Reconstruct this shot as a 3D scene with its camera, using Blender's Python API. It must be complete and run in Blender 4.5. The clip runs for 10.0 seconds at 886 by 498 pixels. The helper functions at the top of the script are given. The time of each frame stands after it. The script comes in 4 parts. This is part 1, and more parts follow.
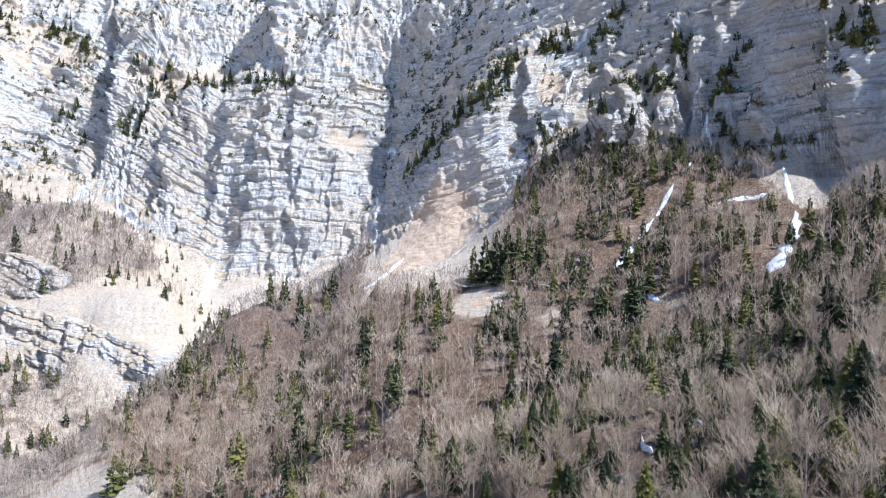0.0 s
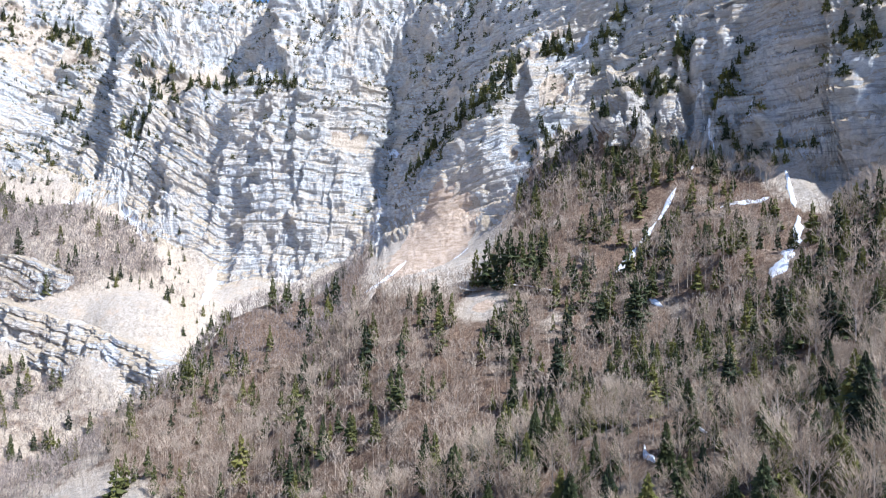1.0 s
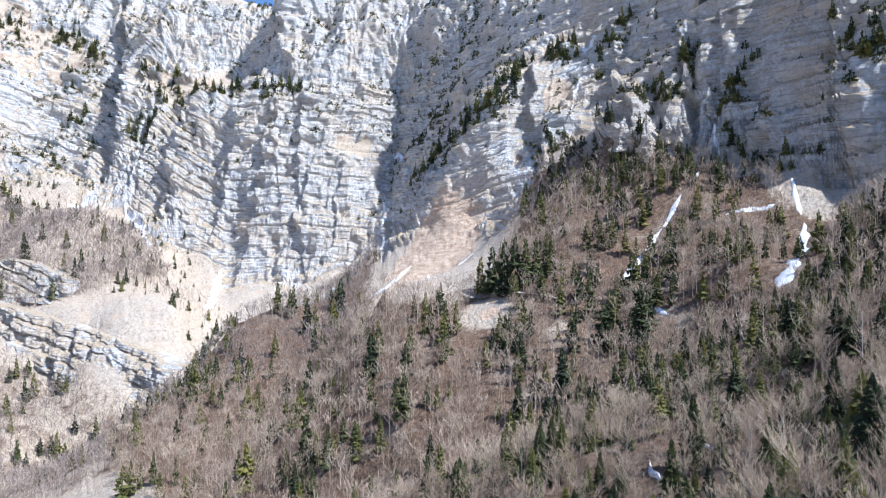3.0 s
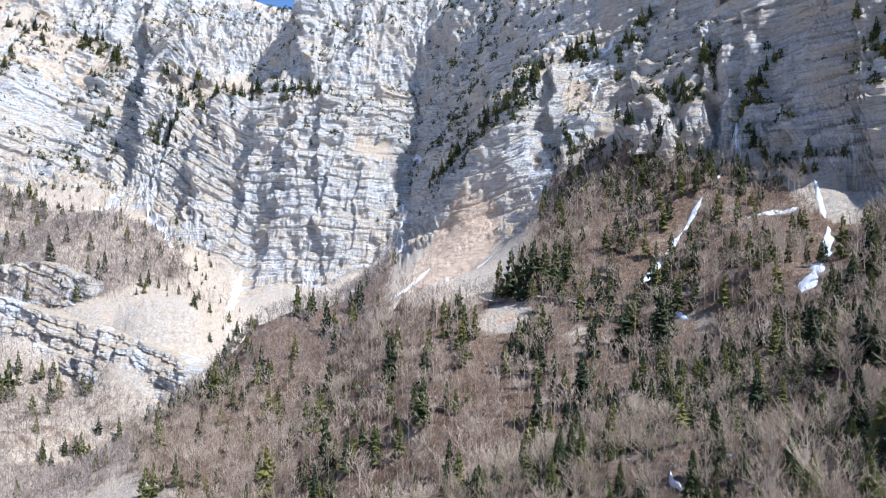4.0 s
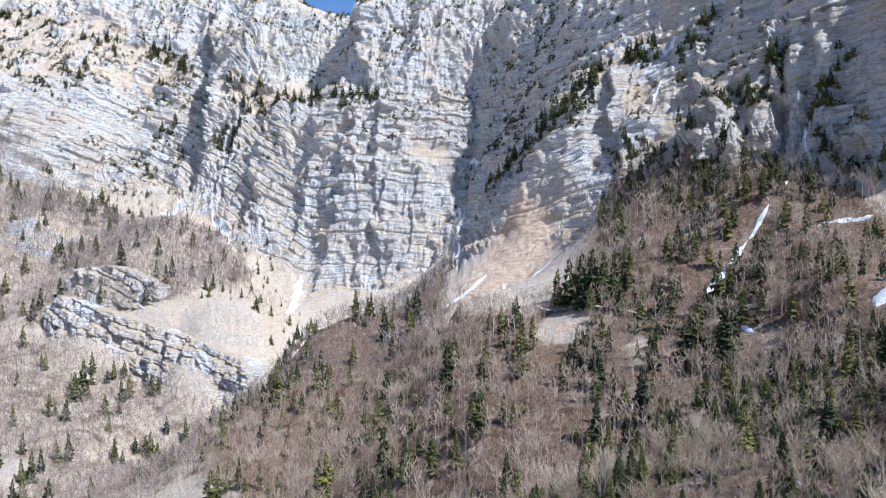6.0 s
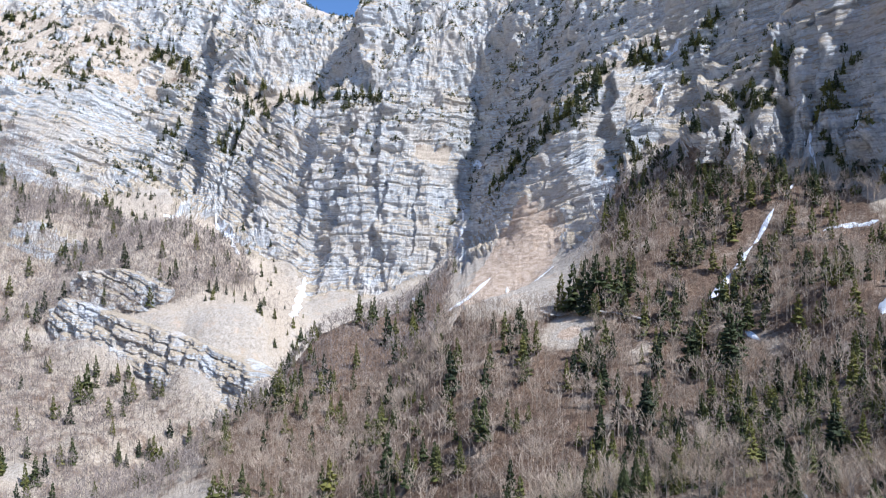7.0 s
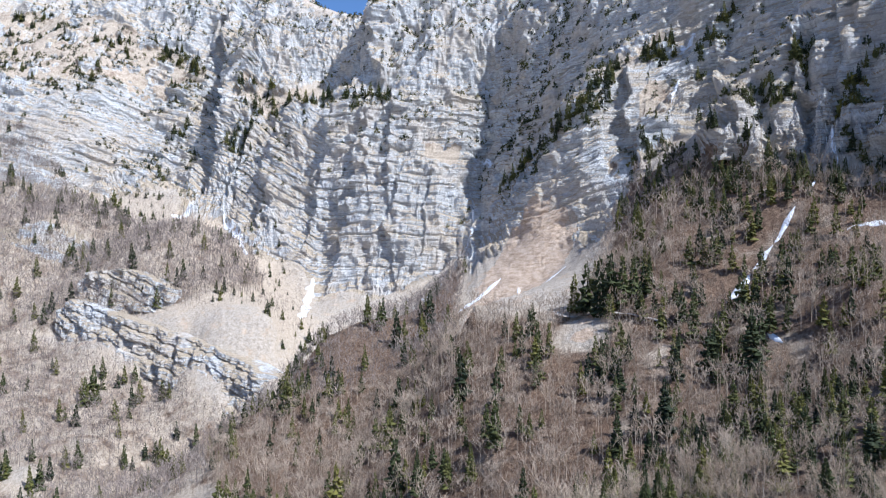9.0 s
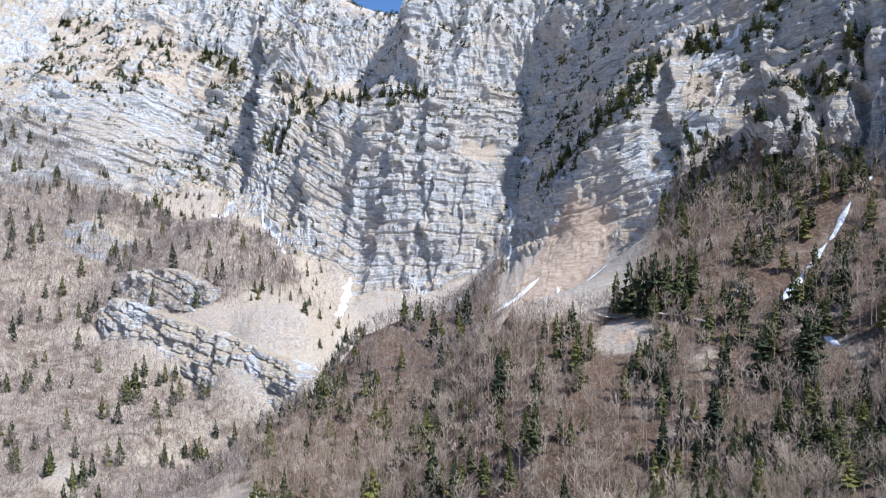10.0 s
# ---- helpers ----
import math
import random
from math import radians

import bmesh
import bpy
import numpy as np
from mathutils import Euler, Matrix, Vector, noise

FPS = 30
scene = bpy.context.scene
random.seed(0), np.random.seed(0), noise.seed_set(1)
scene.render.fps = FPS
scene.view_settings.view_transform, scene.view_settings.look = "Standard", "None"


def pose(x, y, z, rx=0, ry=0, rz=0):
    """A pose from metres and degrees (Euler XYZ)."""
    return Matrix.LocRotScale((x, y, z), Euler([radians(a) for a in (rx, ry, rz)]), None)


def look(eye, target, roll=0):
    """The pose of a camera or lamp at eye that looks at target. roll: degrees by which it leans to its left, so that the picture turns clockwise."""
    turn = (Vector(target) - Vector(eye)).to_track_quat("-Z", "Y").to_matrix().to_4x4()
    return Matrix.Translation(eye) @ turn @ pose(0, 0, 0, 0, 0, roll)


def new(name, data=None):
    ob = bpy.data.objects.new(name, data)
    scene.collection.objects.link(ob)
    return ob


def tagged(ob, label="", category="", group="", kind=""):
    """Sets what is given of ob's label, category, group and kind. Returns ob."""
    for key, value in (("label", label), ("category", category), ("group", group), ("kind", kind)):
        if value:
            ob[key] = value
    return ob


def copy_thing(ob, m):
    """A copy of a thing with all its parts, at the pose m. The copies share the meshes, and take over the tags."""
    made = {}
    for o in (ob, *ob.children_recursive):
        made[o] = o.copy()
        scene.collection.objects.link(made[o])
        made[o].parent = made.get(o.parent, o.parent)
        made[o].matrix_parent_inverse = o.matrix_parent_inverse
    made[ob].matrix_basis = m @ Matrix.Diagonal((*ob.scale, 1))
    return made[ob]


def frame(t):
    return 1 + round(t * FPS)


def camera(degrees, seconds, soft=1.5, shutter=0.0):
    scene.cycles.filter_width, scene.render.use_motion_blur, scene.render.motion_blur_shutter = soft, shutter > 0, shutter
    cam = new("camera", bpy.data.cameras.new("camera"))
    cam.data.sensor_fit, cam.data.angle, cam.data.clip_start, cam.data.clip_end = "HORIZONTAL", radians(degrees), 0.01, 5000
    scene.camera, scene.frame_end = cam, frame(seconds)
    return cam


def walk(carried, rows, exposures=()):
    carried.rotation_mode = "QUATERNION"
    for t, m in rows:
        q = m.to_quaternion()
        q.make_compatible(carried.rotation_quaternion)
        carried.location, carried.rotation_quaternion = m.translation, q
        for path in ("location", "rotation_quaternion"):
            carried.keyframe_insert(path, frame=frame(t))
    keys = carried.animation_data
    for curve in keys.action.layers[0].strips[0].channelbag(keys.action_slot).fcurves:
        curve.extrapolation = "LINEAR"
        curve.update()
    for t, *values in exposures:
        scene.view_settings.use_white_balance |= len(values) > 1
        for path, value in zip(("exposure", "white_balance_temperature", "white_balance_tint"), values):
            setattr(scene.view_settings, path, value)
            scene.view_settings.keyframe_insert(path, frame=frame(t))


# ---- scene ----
from mathutils.bvhtree import BVHTree

# Camera: a drone that climbs 14 m, turns left and then flies ahead. Rows: t, x, y, z, yaw, pitch, roll.
cam = camera(64.4, 10.0, soft=1.2)
ROWS = [
    (0.0, 0.00, 0.00, 150.00, 0.00, 1.00, 0.00),
    (0.5, 0.00, -0.02, 150.93, 0.09, 1.00, 0.00),
    (1.0, 0.00, -0.04, 151.86, 0.17, 1.00, 0.01),
    (1.5, 0.00, -0.05, 152.77, 0.26, 1.00, 0.02),
    (2.0, 0.00, -0.06, 153.64, 0.36, 1.01, 0.03),
    (2.8, 0.00, -0.08, 155.02, 0.53, 1.02, 0.04),
    (3.3, 0.00, -0.12, 155.88, 0.67, 1.03, 0.05),
    (3.5, 0.00, -0.15, 156.23, 0.86, 1.04, 0.06),
    (3.7, -0.01, -0.19, 156.58, 1.18, 1.04, 0.06),
    (4.0, -0.03, -0.26, 157.12, 2.08, 1.04, 0.07),
    (4.5, -0.06, -0.36, 158.05, 3.78, 1.03, 0.06),
    (5.0, -0.07, -0.40, 159.08, 5.47, 1.02, 0.04),
    (5.5, -0.07, -0.33, 160.30, 6.43, 1.01, 0.03),
    (5.9, -0.09, -0.20, 161.40, 6.66, 1.01, 0.03),
    (6.5, -0.12, 0.05, 163.05, 6.84, 1.02, 0.04),
    (7.0, -0.18, 0.50, 163.95, 6.97, 1.03, 0.06),
    (7.5, -0.32, 1.85, 164.00, 7.16, 1.04, 0.10),
    (8.0, -0.52, 3.97, 164.02, 7.38, 1.03, 0.13),
    (8.5, -0.82, 6.65, 164.05, 7.58, 1.03, 0.14),
    (9.0, -1.21, 9.87, 164.07, 7.78, 1.02, 0.15),
    (9.5, -1.68, 13.30, 164.08, 7.97, 1.01, 0.17),
    (9.6, -1.79, 14.00, 164.09, 8.12, 1.00, 0.17),
    (9.7, -1.91, 14.68, 164.10, 8.48, 0.99, 0.18),
    (9.8, -2.04, 15.34, 164.11, 9.06, 0.97, 0.20),
    (9.9, -2.19, 15.98, 164.13, 9.86, 0.95, 0.22),
    (10.0, -2.36, 16.60, 164.15, 10.80, 0.93, 0.23),
]
walk(cam, [(t, pose(x, y, z, 90 + pitch, roll, yaw)) for t, x, y, z, yaw, pitch, roll in ROWS], exposures=[(0.0, 0.58, 4990, 11), (10.0, 0.17, 4990, 11)])

# ---- light: clear spring day, sun behind the right shoulder ----
SUN_FROM = Vector((0.892, -0.452, 0.0)).normalized()
SUN_EL = radians(50)
world = bpy.data.worlds.new("sky")
scene.world = world
world.use_nodes = True
wn = world.node_tree.nodes
sky = wn.new("ShaderNodeTexSky")
sky.sky_type, sky.sun_disc = "NISHITA", False
sky.sun_elevation = SUN_EL
sky.sun_rotation = math.atan2(SUN_FROM.x, SUN_FROM.y)
sky.altitude, sky.dust_density, sky.ozone_density = 1200, 1.6, 2.2
wn["Background"].inputs["Strength"].default_value = 0.118
world.node_tree.links.new(sky.outputs["Color"], wn["Background"].inputs["Color"])
sun = new("sun", bpy.data.lights.new("sun", "SUN"))
sun.data.energy, sun.data.angle, sun.data.color = 6.1, radians(0.53), (1.0, 0.885, 0.74)
ray = SUN_FROM * math.cos(SUN_EL) + Vector((0, 0, math.sin(SUN_EL)))
sun.matrix_world = look(ray * 900, (0, 0, 0))


# ---- materials ----
def shader(name, rough=0.9):
    m = bpy.data.materials.new(name)
    m.use_nodes = True
    nt = m.node_tree
    b = nt.nodes["Principled BSDF"]
    b.inputs["Roughness"].default_value = rough
    b.inputs["Specular IOR Level"].default_value = 0.25
    return m, nt, b


def node(nt, kind, **values):
    n = nt.nodes.new(kind)
    for key, v in values.items():
        n.inputs[key.replace("_", " ")].default_value = v
    return n


def noise_tex(nt, scale, detail=6.0, rough=0.6, stretch=(1, 1, 1), lean=0.0):
    g = nt.nodes.new("ShaderNodeNewGeometry")
    mp = nt.nodes.new("ShaderNodeMapping")
    mp.inputs["Scale"].default_value = stretch
    mp.inputs["Rotation"].default_value = (0, lean, 0)
    nt.links.new(g.outputs["Position"], mp.inputs["Vector"])
    n = node(nt, "ShaderNodeTexNoise", Scale=scale, Detail=detail, Roughness=rough)
    nt.links.new(mp.outputs["Vector"], n.inputs["Vector"])
    return n.outputs["Fac"]


def ramp(nt, fac, stops):
    r = nt.nodes.new("ShaderNodeValToRGB")
    while len(r.color_ramp.elements) < len(stops):
        r.color_ramp.elements.new(0.5)
    for e, (p, c) in zip(r.color_ramp.elements, stops):
        e.position, e.color = p, (*c, 1)
    nt.links.new(fac, r.inputs["Fac"])
    return r.outputs["Color"]


def span(nt, fac, lo, hi):
    r = nt.nodes.new("ShaderNodeMapRange")
    r.interpolation_type = "SMOOTHSTEP"
    r.inputs["From Min"].default_value, r.inputs["From Max"].default_value = lo, hi
    nt.links.new(fac, r.inputs["Value"])
    return r.outputs["Result"]


def calc(nt, op, a, b):
    m = nt.nodes.new("ShaderNodeMath")
    m.operation = op
    for i, v in enumerate((a, b)):
        if isinstance(v, (int, float)):
            m.inputs[i].default_value = v
        else:
            nt.links.new(v, m.inputs[i])
    return m.outputs[0]


def blend(nt, fac, a, b, mode="MIX"):
    m = nt.nodes.new("ShaderNodeMix")
    m.data_type, m.blend_type = "RGBA", mode
    for sock, v in ((m.inputs[0], fac), (m.inputs[6], a), (m.inputs[7], b)):
        if isinstance(v, (int, float)):
            sock.default_value = v
        elif isinstance(v, tuple):
            sock.default_value = (*v, 1)
        else:
            nt.links.new(v, sock)
    return m.outputs[2]


def relief(nt, bsdf, height, strength, distance):
    b = node(nt, "ShaderNodeBump", Strength=strength, Distance=distance)
    nt.links.new(height, b.inputs["Height"])
    nt.links.new(b.outputs["Normal"], bsdf.inputs["Normal"])


def up_face(nt):
    """How far the face looks up, 0 to 1."""
    g = nt.nodes.new("ShaderNodeNewGeometry")
    s = nt.nodes.new("ShaderNodeSeparateXYZ")
    nt.links.new(g.outputs["True Normal"], s.inputs[0])
    return s.outputs["Z"]


def rock_material():
    m, nt, b = shader("limestone", 0.92)
    grain = noise_tex(nt, 0.30, 10, 0.78)
    patch = noise_tex(nt, 0.02, 5, 0.6)
    beds = noise_tex(nt, 0.45, 6, 0.7, (0.07, 0.07, 1.0), 0.1)
    streak = noise_tex(nt, 0.16, 5, 0.6, (1, 1, 0.12))
    shade_specks = noise_tex(nt, 0.13, 8, 0.75)
    stone = ramp(nt, grain, [(0.30, (0.20, 0.197, 0.19)), (0.42, (0.55, 0.548, 0.53)), (0.60, (0.76, 0.757, 0.735))])
    # bed joints darkened in the colour, their shadow lines included
    stone = blend(nt, calc(nt, "MULTIPLY", span(nt, beds, 0.47, 0.36), 0.4), stone, (0.22, 0.21, 0.20))
    # finer joints and bed shadows painted in, as bump is lost in shade
    shadow_seams = noise_tex(nt, 0.9, 5, 0.65, (0.06, 0.06, 1.0), -0.06)
    stone = blend(nt, calc(nt, "MULTIPLY", span(nt, shadow_seams, 0.46, 0.38), 0.6), stone, (0.24, 0.23, 0.22))
    stone = blend(nt, calc(nt, "MULTIPLY", span(nt, streak, 0.56, 0.72), 0.35), stone, (0.22, 0.22, 0.22))
    # dark weathered specks, painted also for the shadows among the crags
    stone = blend(nt, calc(nt, "MULTIPLY", span(nt, shade_specks, 0.57, 0.68), 0.35), stone, (0.20, 0.20, 0.185))
    stone = blend(nt, calc(nt, "MULTIPLY", span(nt, patch, 0.47, 0.60), 0.45), stone, (0.62, 0.515, 0.385))
    turf = calc(nt, "MULTIPLY", span(nt, up_face(nt), 0.30, 0.52), span(nt, noise_tex(nt, 0.028, 7, 0.7), 0.38, 0.48))
    sward = ramp(nt, noise_tex(nt, 0.4, 6, 0.7), [(0.3, (0.34, 0.27, 0.18)), (0.7, (0.64, 0.54, 0.40))])
    stone = blend(nt, turf, stone, sward)
    nt.links.new(stone, b.inputs["Base Color"])
    rough = calc(nt, "ADD", noise_tex(nt, 0.6, 10, 0.75), calc(nt, "MULTIPLY", beds, 1.2))
    relief(nt, b, rough, 1.0, 2.2)
    return m


def ground_material():
    m, nt, b = shader("woodland_floor", 0.95)
    fine = noise_tex(nt, 0.6, 8, 0.7)
    litter = ramp(nt, fine, [(0.25, (0.08, 0.052, 0.036)), (0.5, (0.19, 0.125, 0.08)), (0.75, (0.38, 0.27, 0.18))])
    grass = ramp(nt, fine, [(0.28, (0.30, 0.235, 0.165)), (0.5, (0.52, 0.43, 0.32)), (0.72, (0.66, 0.565, 0.44))])
    scree = ramp(nt, noise_tex(nt, 0.5, 10, 0.8), [(0.34, (0.20, 0.165, 0.125)), (0.48, (0.48, 0.415, 0.33)), (0.66, (0.70, 0.625, 0.52))])
    scree = blend(nt, calc(nt, "MULTIPLY", span(nt, noise_tex(nt, 0.07, 6, 0.7), 0.46, 0.60), 0.8), scree, grass)
    bare = nt.nodes.new("ShaderNodeAttribute")
    bare.attribute_name = "bare"
    patch = calc(nt, "ADD", bare.outputs["Fac"], calc(nt, "MULTIPLY", calc(nt, "SUBTRACT", noise_tex(nt, 0.07, 7, 0.7), 0.5), 1.1))
    col = blend(nt, span(nt, patch, 0.12, 0.40), litter, grass)
    col = blend(nt, span(nt, patch, 0.48, 0.75), col, scree)
    earth = ramp(nt, noise_tex(nt, 0.5, 9, 0.75, (0.3, 0.3, 1.0)), [(0.32, (0.34, 0.235, 0.15)), (0.5, (0.58, 0.44, 0.31)), (0.66, (0.74, 0.61, 0.47))])
    col = blend(nt, span(nt, patch, 0.80, 0.95), col, earth)
    nt.links.new(col, b.inputs["Base Color"])
    relief(nt, b, noise_tex(nt, 0.6, 10, 0.8), 1.0, 1.6)
    return m


def snow_material():
    m, nt, b = shader("old_snow", 0.6)
    c = ramp(nt, noise_tex(nt, 0.5, 6, 0.65), [(0.3, (0.68, 0.67, 0.65)), (0.6, (0.86, 0.87, 0.88))])
    nt.links.new(c, b.inputs["Base Color"])
    relief(nt, b, noise_tex(nt, 0.9, 6, 0.6), 0.4, 0.4)
    return m


def varied(name, dark, light, per_tree, middle=None):
    """Bark, twig and needle colours that differ from tree to tree."""
    m, nt, b = shader(name, 0.85)
    if per_tree:
        tone = nt.nodes.new("ShaderNodeObjectInfo").outputs["Random"]
    else:
        a = nt.nodes.new("ShaderNodeAttribute")
        a.attribute_name = "tone"
        tone = a.outputs["Fac"]
    g = nt.nodes.new("ShaderNodeNewGeometry")
    tone = calc(nt, "ADD", calc(nt, "MULTIPLY", tone, 0.75), calc(nt, "MULTIPLY", g.outputs["Random Per Island"], 0.25))
    stops = [(0.0, dark), (1.0, light)]
    if middle:
        stops.insert(1, (0.45, middle))
    nt.links.new(ramp(nt, tone, stops), b.inputs["Base Color"])
    return m


def gravel_material():
    m, nt, b = shader("gravel", 0.95)
    c = ramp(nt, noise_tex(nt, 1.2, 8, 0.75), [(0.3, (0.40, 0.35, 0.29)), (0.7, (0.66, 0.61, 0.54))])
    nt.links.new(c, b.inputs["Base Color"])
    relief(nt, b, noise_tex(nt, 3.0, 6, 0.7), 0.6, 0.15)
    return m


ROCK, GROUND, SNOW, GRAVEL = rock_material(), ground_material(), snow_material(), gravel_material()
NEEDLE_DARK, NEEDLE_MIDDLE, NEEDLE_LIGHT = (0.016, 0.024, 0.015), (0.060, 0.070, 0.024), (0.175, 0.160, 0.036)
TWIG_DARK, TWIG_LIGHT = (0.21, 0.155, 0.11), (0.62, 0.51, 0.385)
BARK = varied("bark", (0.12, 0.10, 0.085), (0.48, 0.43, 0.375), True)
TWIG = varied("bare_twigs", (0.22, 0.158, 0.11), (0.60, 0.49, 0.355), True)
NEEDLE = varied("needles", NEEDLE_DARK, NEEDLE_LIGHT, True, NEEDLE_MIDDLE)
TWIG_FAR = varied("far_bare_twigs", TWIG_DARK, TWIG_LIGHT, False)
TWIG_DISTANT = varied("distant_bare_twigs", (0.15, 0.122, 0.105), (0.42, 0.35, 0.295), False)
NEEDLE_FAR = varied("far_needles", NEEDLE_DARK, NEEDLE_LIGHT, False, NEEDLE_MIDDLE)

# ---- the land: ridges, gully beds, ledges and cliff feet, in metres ----
LANDFORMS = {
    "ravine_bed": [(-262, 458, 6), (-245, 490, 15), (-224, 534, 42), (-210, 586, 68), (-184, 639, 101), (-121, 675, 131), (-96, 690, 154), (-83, 715, 177), (-77, 740, 202), (-70, 775, 239), (-61, 810, 281), (-55, 845, 343)],
    "spur_crest": [(-188, 440, 64), (-173, 458, 73), (-170, 475, 86), (-157, 500, 103), (-129, 512, 120), (-94, 525, 126), (-83, 555, 137), (-65, 580, 161)],
    "spur_nose": [(44, 93, 115), (65, 108, 117), (44, 128, 104), (72, 124, 126), (54, 150, 113), (42, 144, 108), (24, 172, 106), (70, 158, 115), (98, 168, 134)],
    "spur_flank": [(-4, 219, 84), (21, 236, 87), (-21, 252, 66), (-51, 276, 68), (-96, 324, 57), (-122, 332, 43), (-144, 340, 48), (-110, 390, 61), (-74, 374, 76), (-130, 413, 75), (-108, 438, 92), (-77, 466, 108)],
    "spur_back": [(-14, 268, 90), (-23, 290, 96), (-40, 334, 106), (-32, 310, 99), (4, 313, 118), (12, 303, 110), (42, 256, 103), (61, 294, 122), (51, 292, 124), (74, 315, 134), (80, 287, 129), (58, 264, 110), (91, 276, 124)],
    "track_bench": [(19, 359, 138), (-30, 387, 141), (33, 362, 154), (54, 387, 157), (84, 387, 185), (56, 387, 178)],
    "right_wood": [(102, 345, 164), (114, 357, 182), (126, 371, 202), (114, 284, 157), (140, 290, 154), (159, 320, 174), (149, 287, 160), (161, 270, 171)],
    "scree_fan": [(-37, 504, 148), (4, 485, 154), (-18, 536, 178), (28, 504, 182), (-16, 555, 204), (47, 504, 208), (66, 483, 218)],
    "right_buttress": [(-5, 572, 229), (2, 555, 234), (19, 530, 216), (-4, 542, 210), (26, 536, 244), (56, 541, 253), (93, 520, 250), (26, 562, 286), (68, 550, 286), (-5, 612, 264)],
    "right_shelf": [(54, 626, 328), (84, 598, 332), (117, 595, 344), (117, 534, 278), (133, 542, 292)],
    "right_wall": [(121, 438, 255), (119, 406, 222), (170, 345, 199), (145, 401, 222), (151, 418, 262), (158, 435, 302), (164, 451, 341), (168, 387, 219), (174, 402, 258), (181, 416, 295), (187, 430, 332), (179, 361, 215), (185, 371, 250), (190, 382, 283), (195, 391, 315), (193, 342, 211), (197, 348, 243), (201, 354, 274), (205, 360, 302), (204, 326, 209), (208, 332, 239), (211, 337, 268), (215, 342, 295)],
    "back_wall": [(-25, 792, 324), (-42, 845, 391), (-13, 815, 428), (18, 715, 354), (48, 695, 382), (78, 665, 388), (-3, 840, 485), (56, 720, 443)],
    "central_face": [(-227, 735, 163), (-184, 715, 143), (-231, 693, 118), (-134, 700, 132), (-105, 708, 146), (-96, 725, 170), (-212, 765, 232), (-160, 752, 230), (-112, 756, 237), (-89, 768, 251), (-218, 785, 284), (-152, 775, 289), (-231, 808, 339), (-184, 802, 342), (-145, 800, 345), (-112, 796, 315), (-82, 790, 292)],
    "central_top": [(-292, 948, 420), (-253, 912, 413), (-223, 880, 404), (-192, 843, 387), (-298, 972, 478), (-231, 905, 455), (-191, 858, 443), (-190, 872, 480), (-126, 850, 426), (-96, 855, 428)],
    "left_face": [(-303, 770, 224), (-368, 840, 258), (-369, 856, 318), (-373, 922, 414), (-374, 950, 486), (-436, 996, 470), (-432, 880, 300), (-383, 880, 368), (-392, 910, 416), (-400, 955, 476), (-456, 965, 386), (-481, 1020, 482), (-243, 768, 198), (-263, 800, 253), (-299, 812, 274), (-285, 832, 331)],
    "far_left_face": [(-537, 910, 323), (-597, 875, 342), (-618, 942, 437), (-555, 968, 400), (-649, 858, 374), (-480, 1006, 481), (-634, 1012, 512), (-793, 1031, 535)],
    "left_gully": [(-336, 779, 199), (-369, 814, 215), (-436, 798, 227), (-551, 835, 253), (-583, 844, 278), (-662, 810, 311)],
    "knoll": [(-369, 716, 196), (-518, 693, 206), (-481, 677, 164), (-287, 744, 168), (-287, 682, 143), (-306, 616, 134), (-385, 650, 170)],
    "outcrop": [(-433, 615, 127), (-384, 600, 118), (-318, 580, 103), (-267, 560, 94), (-209, 535, 74), (-428, 592, 96), (-339, 572, 89), (-293, 552, 74), (-247, 537, 64), (-204, 522, 63), (-458, 625, 130), (-367, 618, 135), (-277, 600, 124), (-231, 590, 115), (-493, 610, 114)],
    "left_foot": [(-304, 553, 54), (-315, 536, 50), (-378, 497, 54), (-308, 457, 40), (-313, 448, 26), (-320, 420, 34)],
    "rim": [(-315, 1050, 549), (-411, 1088, 614), (-578, 1129, 684), (-840, 1155, 701), (-210, 901, 504), (-105, 928, 526), (0, 892, 509), (79, 752, 456), (121, 640, 421), (163, 600, 438), (192, 552, 415), (204, 462, 364), (218, 415, 342), (254, 385, 332)],
    "upland": [(-315, 1172, 526), (-306, 1365, 561), (-735, 1488, 745), (0, 1260, 570), (298, 910, 552), (490, 560, 500), (-1400, 1312, 728), (-525, 2100, 710), (525, 1575, 675)],
    "central_bench": [(-253, 850, 366), (-179, 842, 368), (-296, 845, 353)],
    "buttress_crest": [(-55, 628, 184), (-38, 605, 216), (-19, 602, 247), (5, 606, 281), (30, 612, 308), (67, 612, 338)],
    "ravine_flank": [(-59, 680, 152), (-42, 668, 187), (-21, 668, 218), (6, 675, 256), (34, 690, 299)],
    "spur_lee": [(-186, 520, 34), (-171, 545, 54), (-141, 560, 78)],
    "right_slab": [(140, 548, 299), (160, 500, 286), (151, 572, 359), (172, 525, 342), (160, 590, 409), (183, 545, 389)],
    "valley": [(262, 228, 246), (219, 140, 185), (140, 70, 141), (105, 0, 124), (0, 0, 54), (9, 79, 71), (-105, 140, 10), (-210, 262, -11), (-350, 315, -4), (-525, 350, 36), (-612, 525, 132), (-735, 682, 229), (-262, 0, -51)],
    "far_side": [(0, -210, 10), (262, -175, 168), (-525, -88, -8), (-875, 262, 150), (-1050, 752, 369), (0, -700, 115), (525, -525, 308), (-700, -700, 220), (-1225, 0, 255), (525, 175, 412), (0, -1925, 412), (-1925, -525, 500), (1575, -350, 675)],
}
ANCHORS = np.array([p for line in LANDFORMS.values() for p in line], float)
SOFT = 7.0


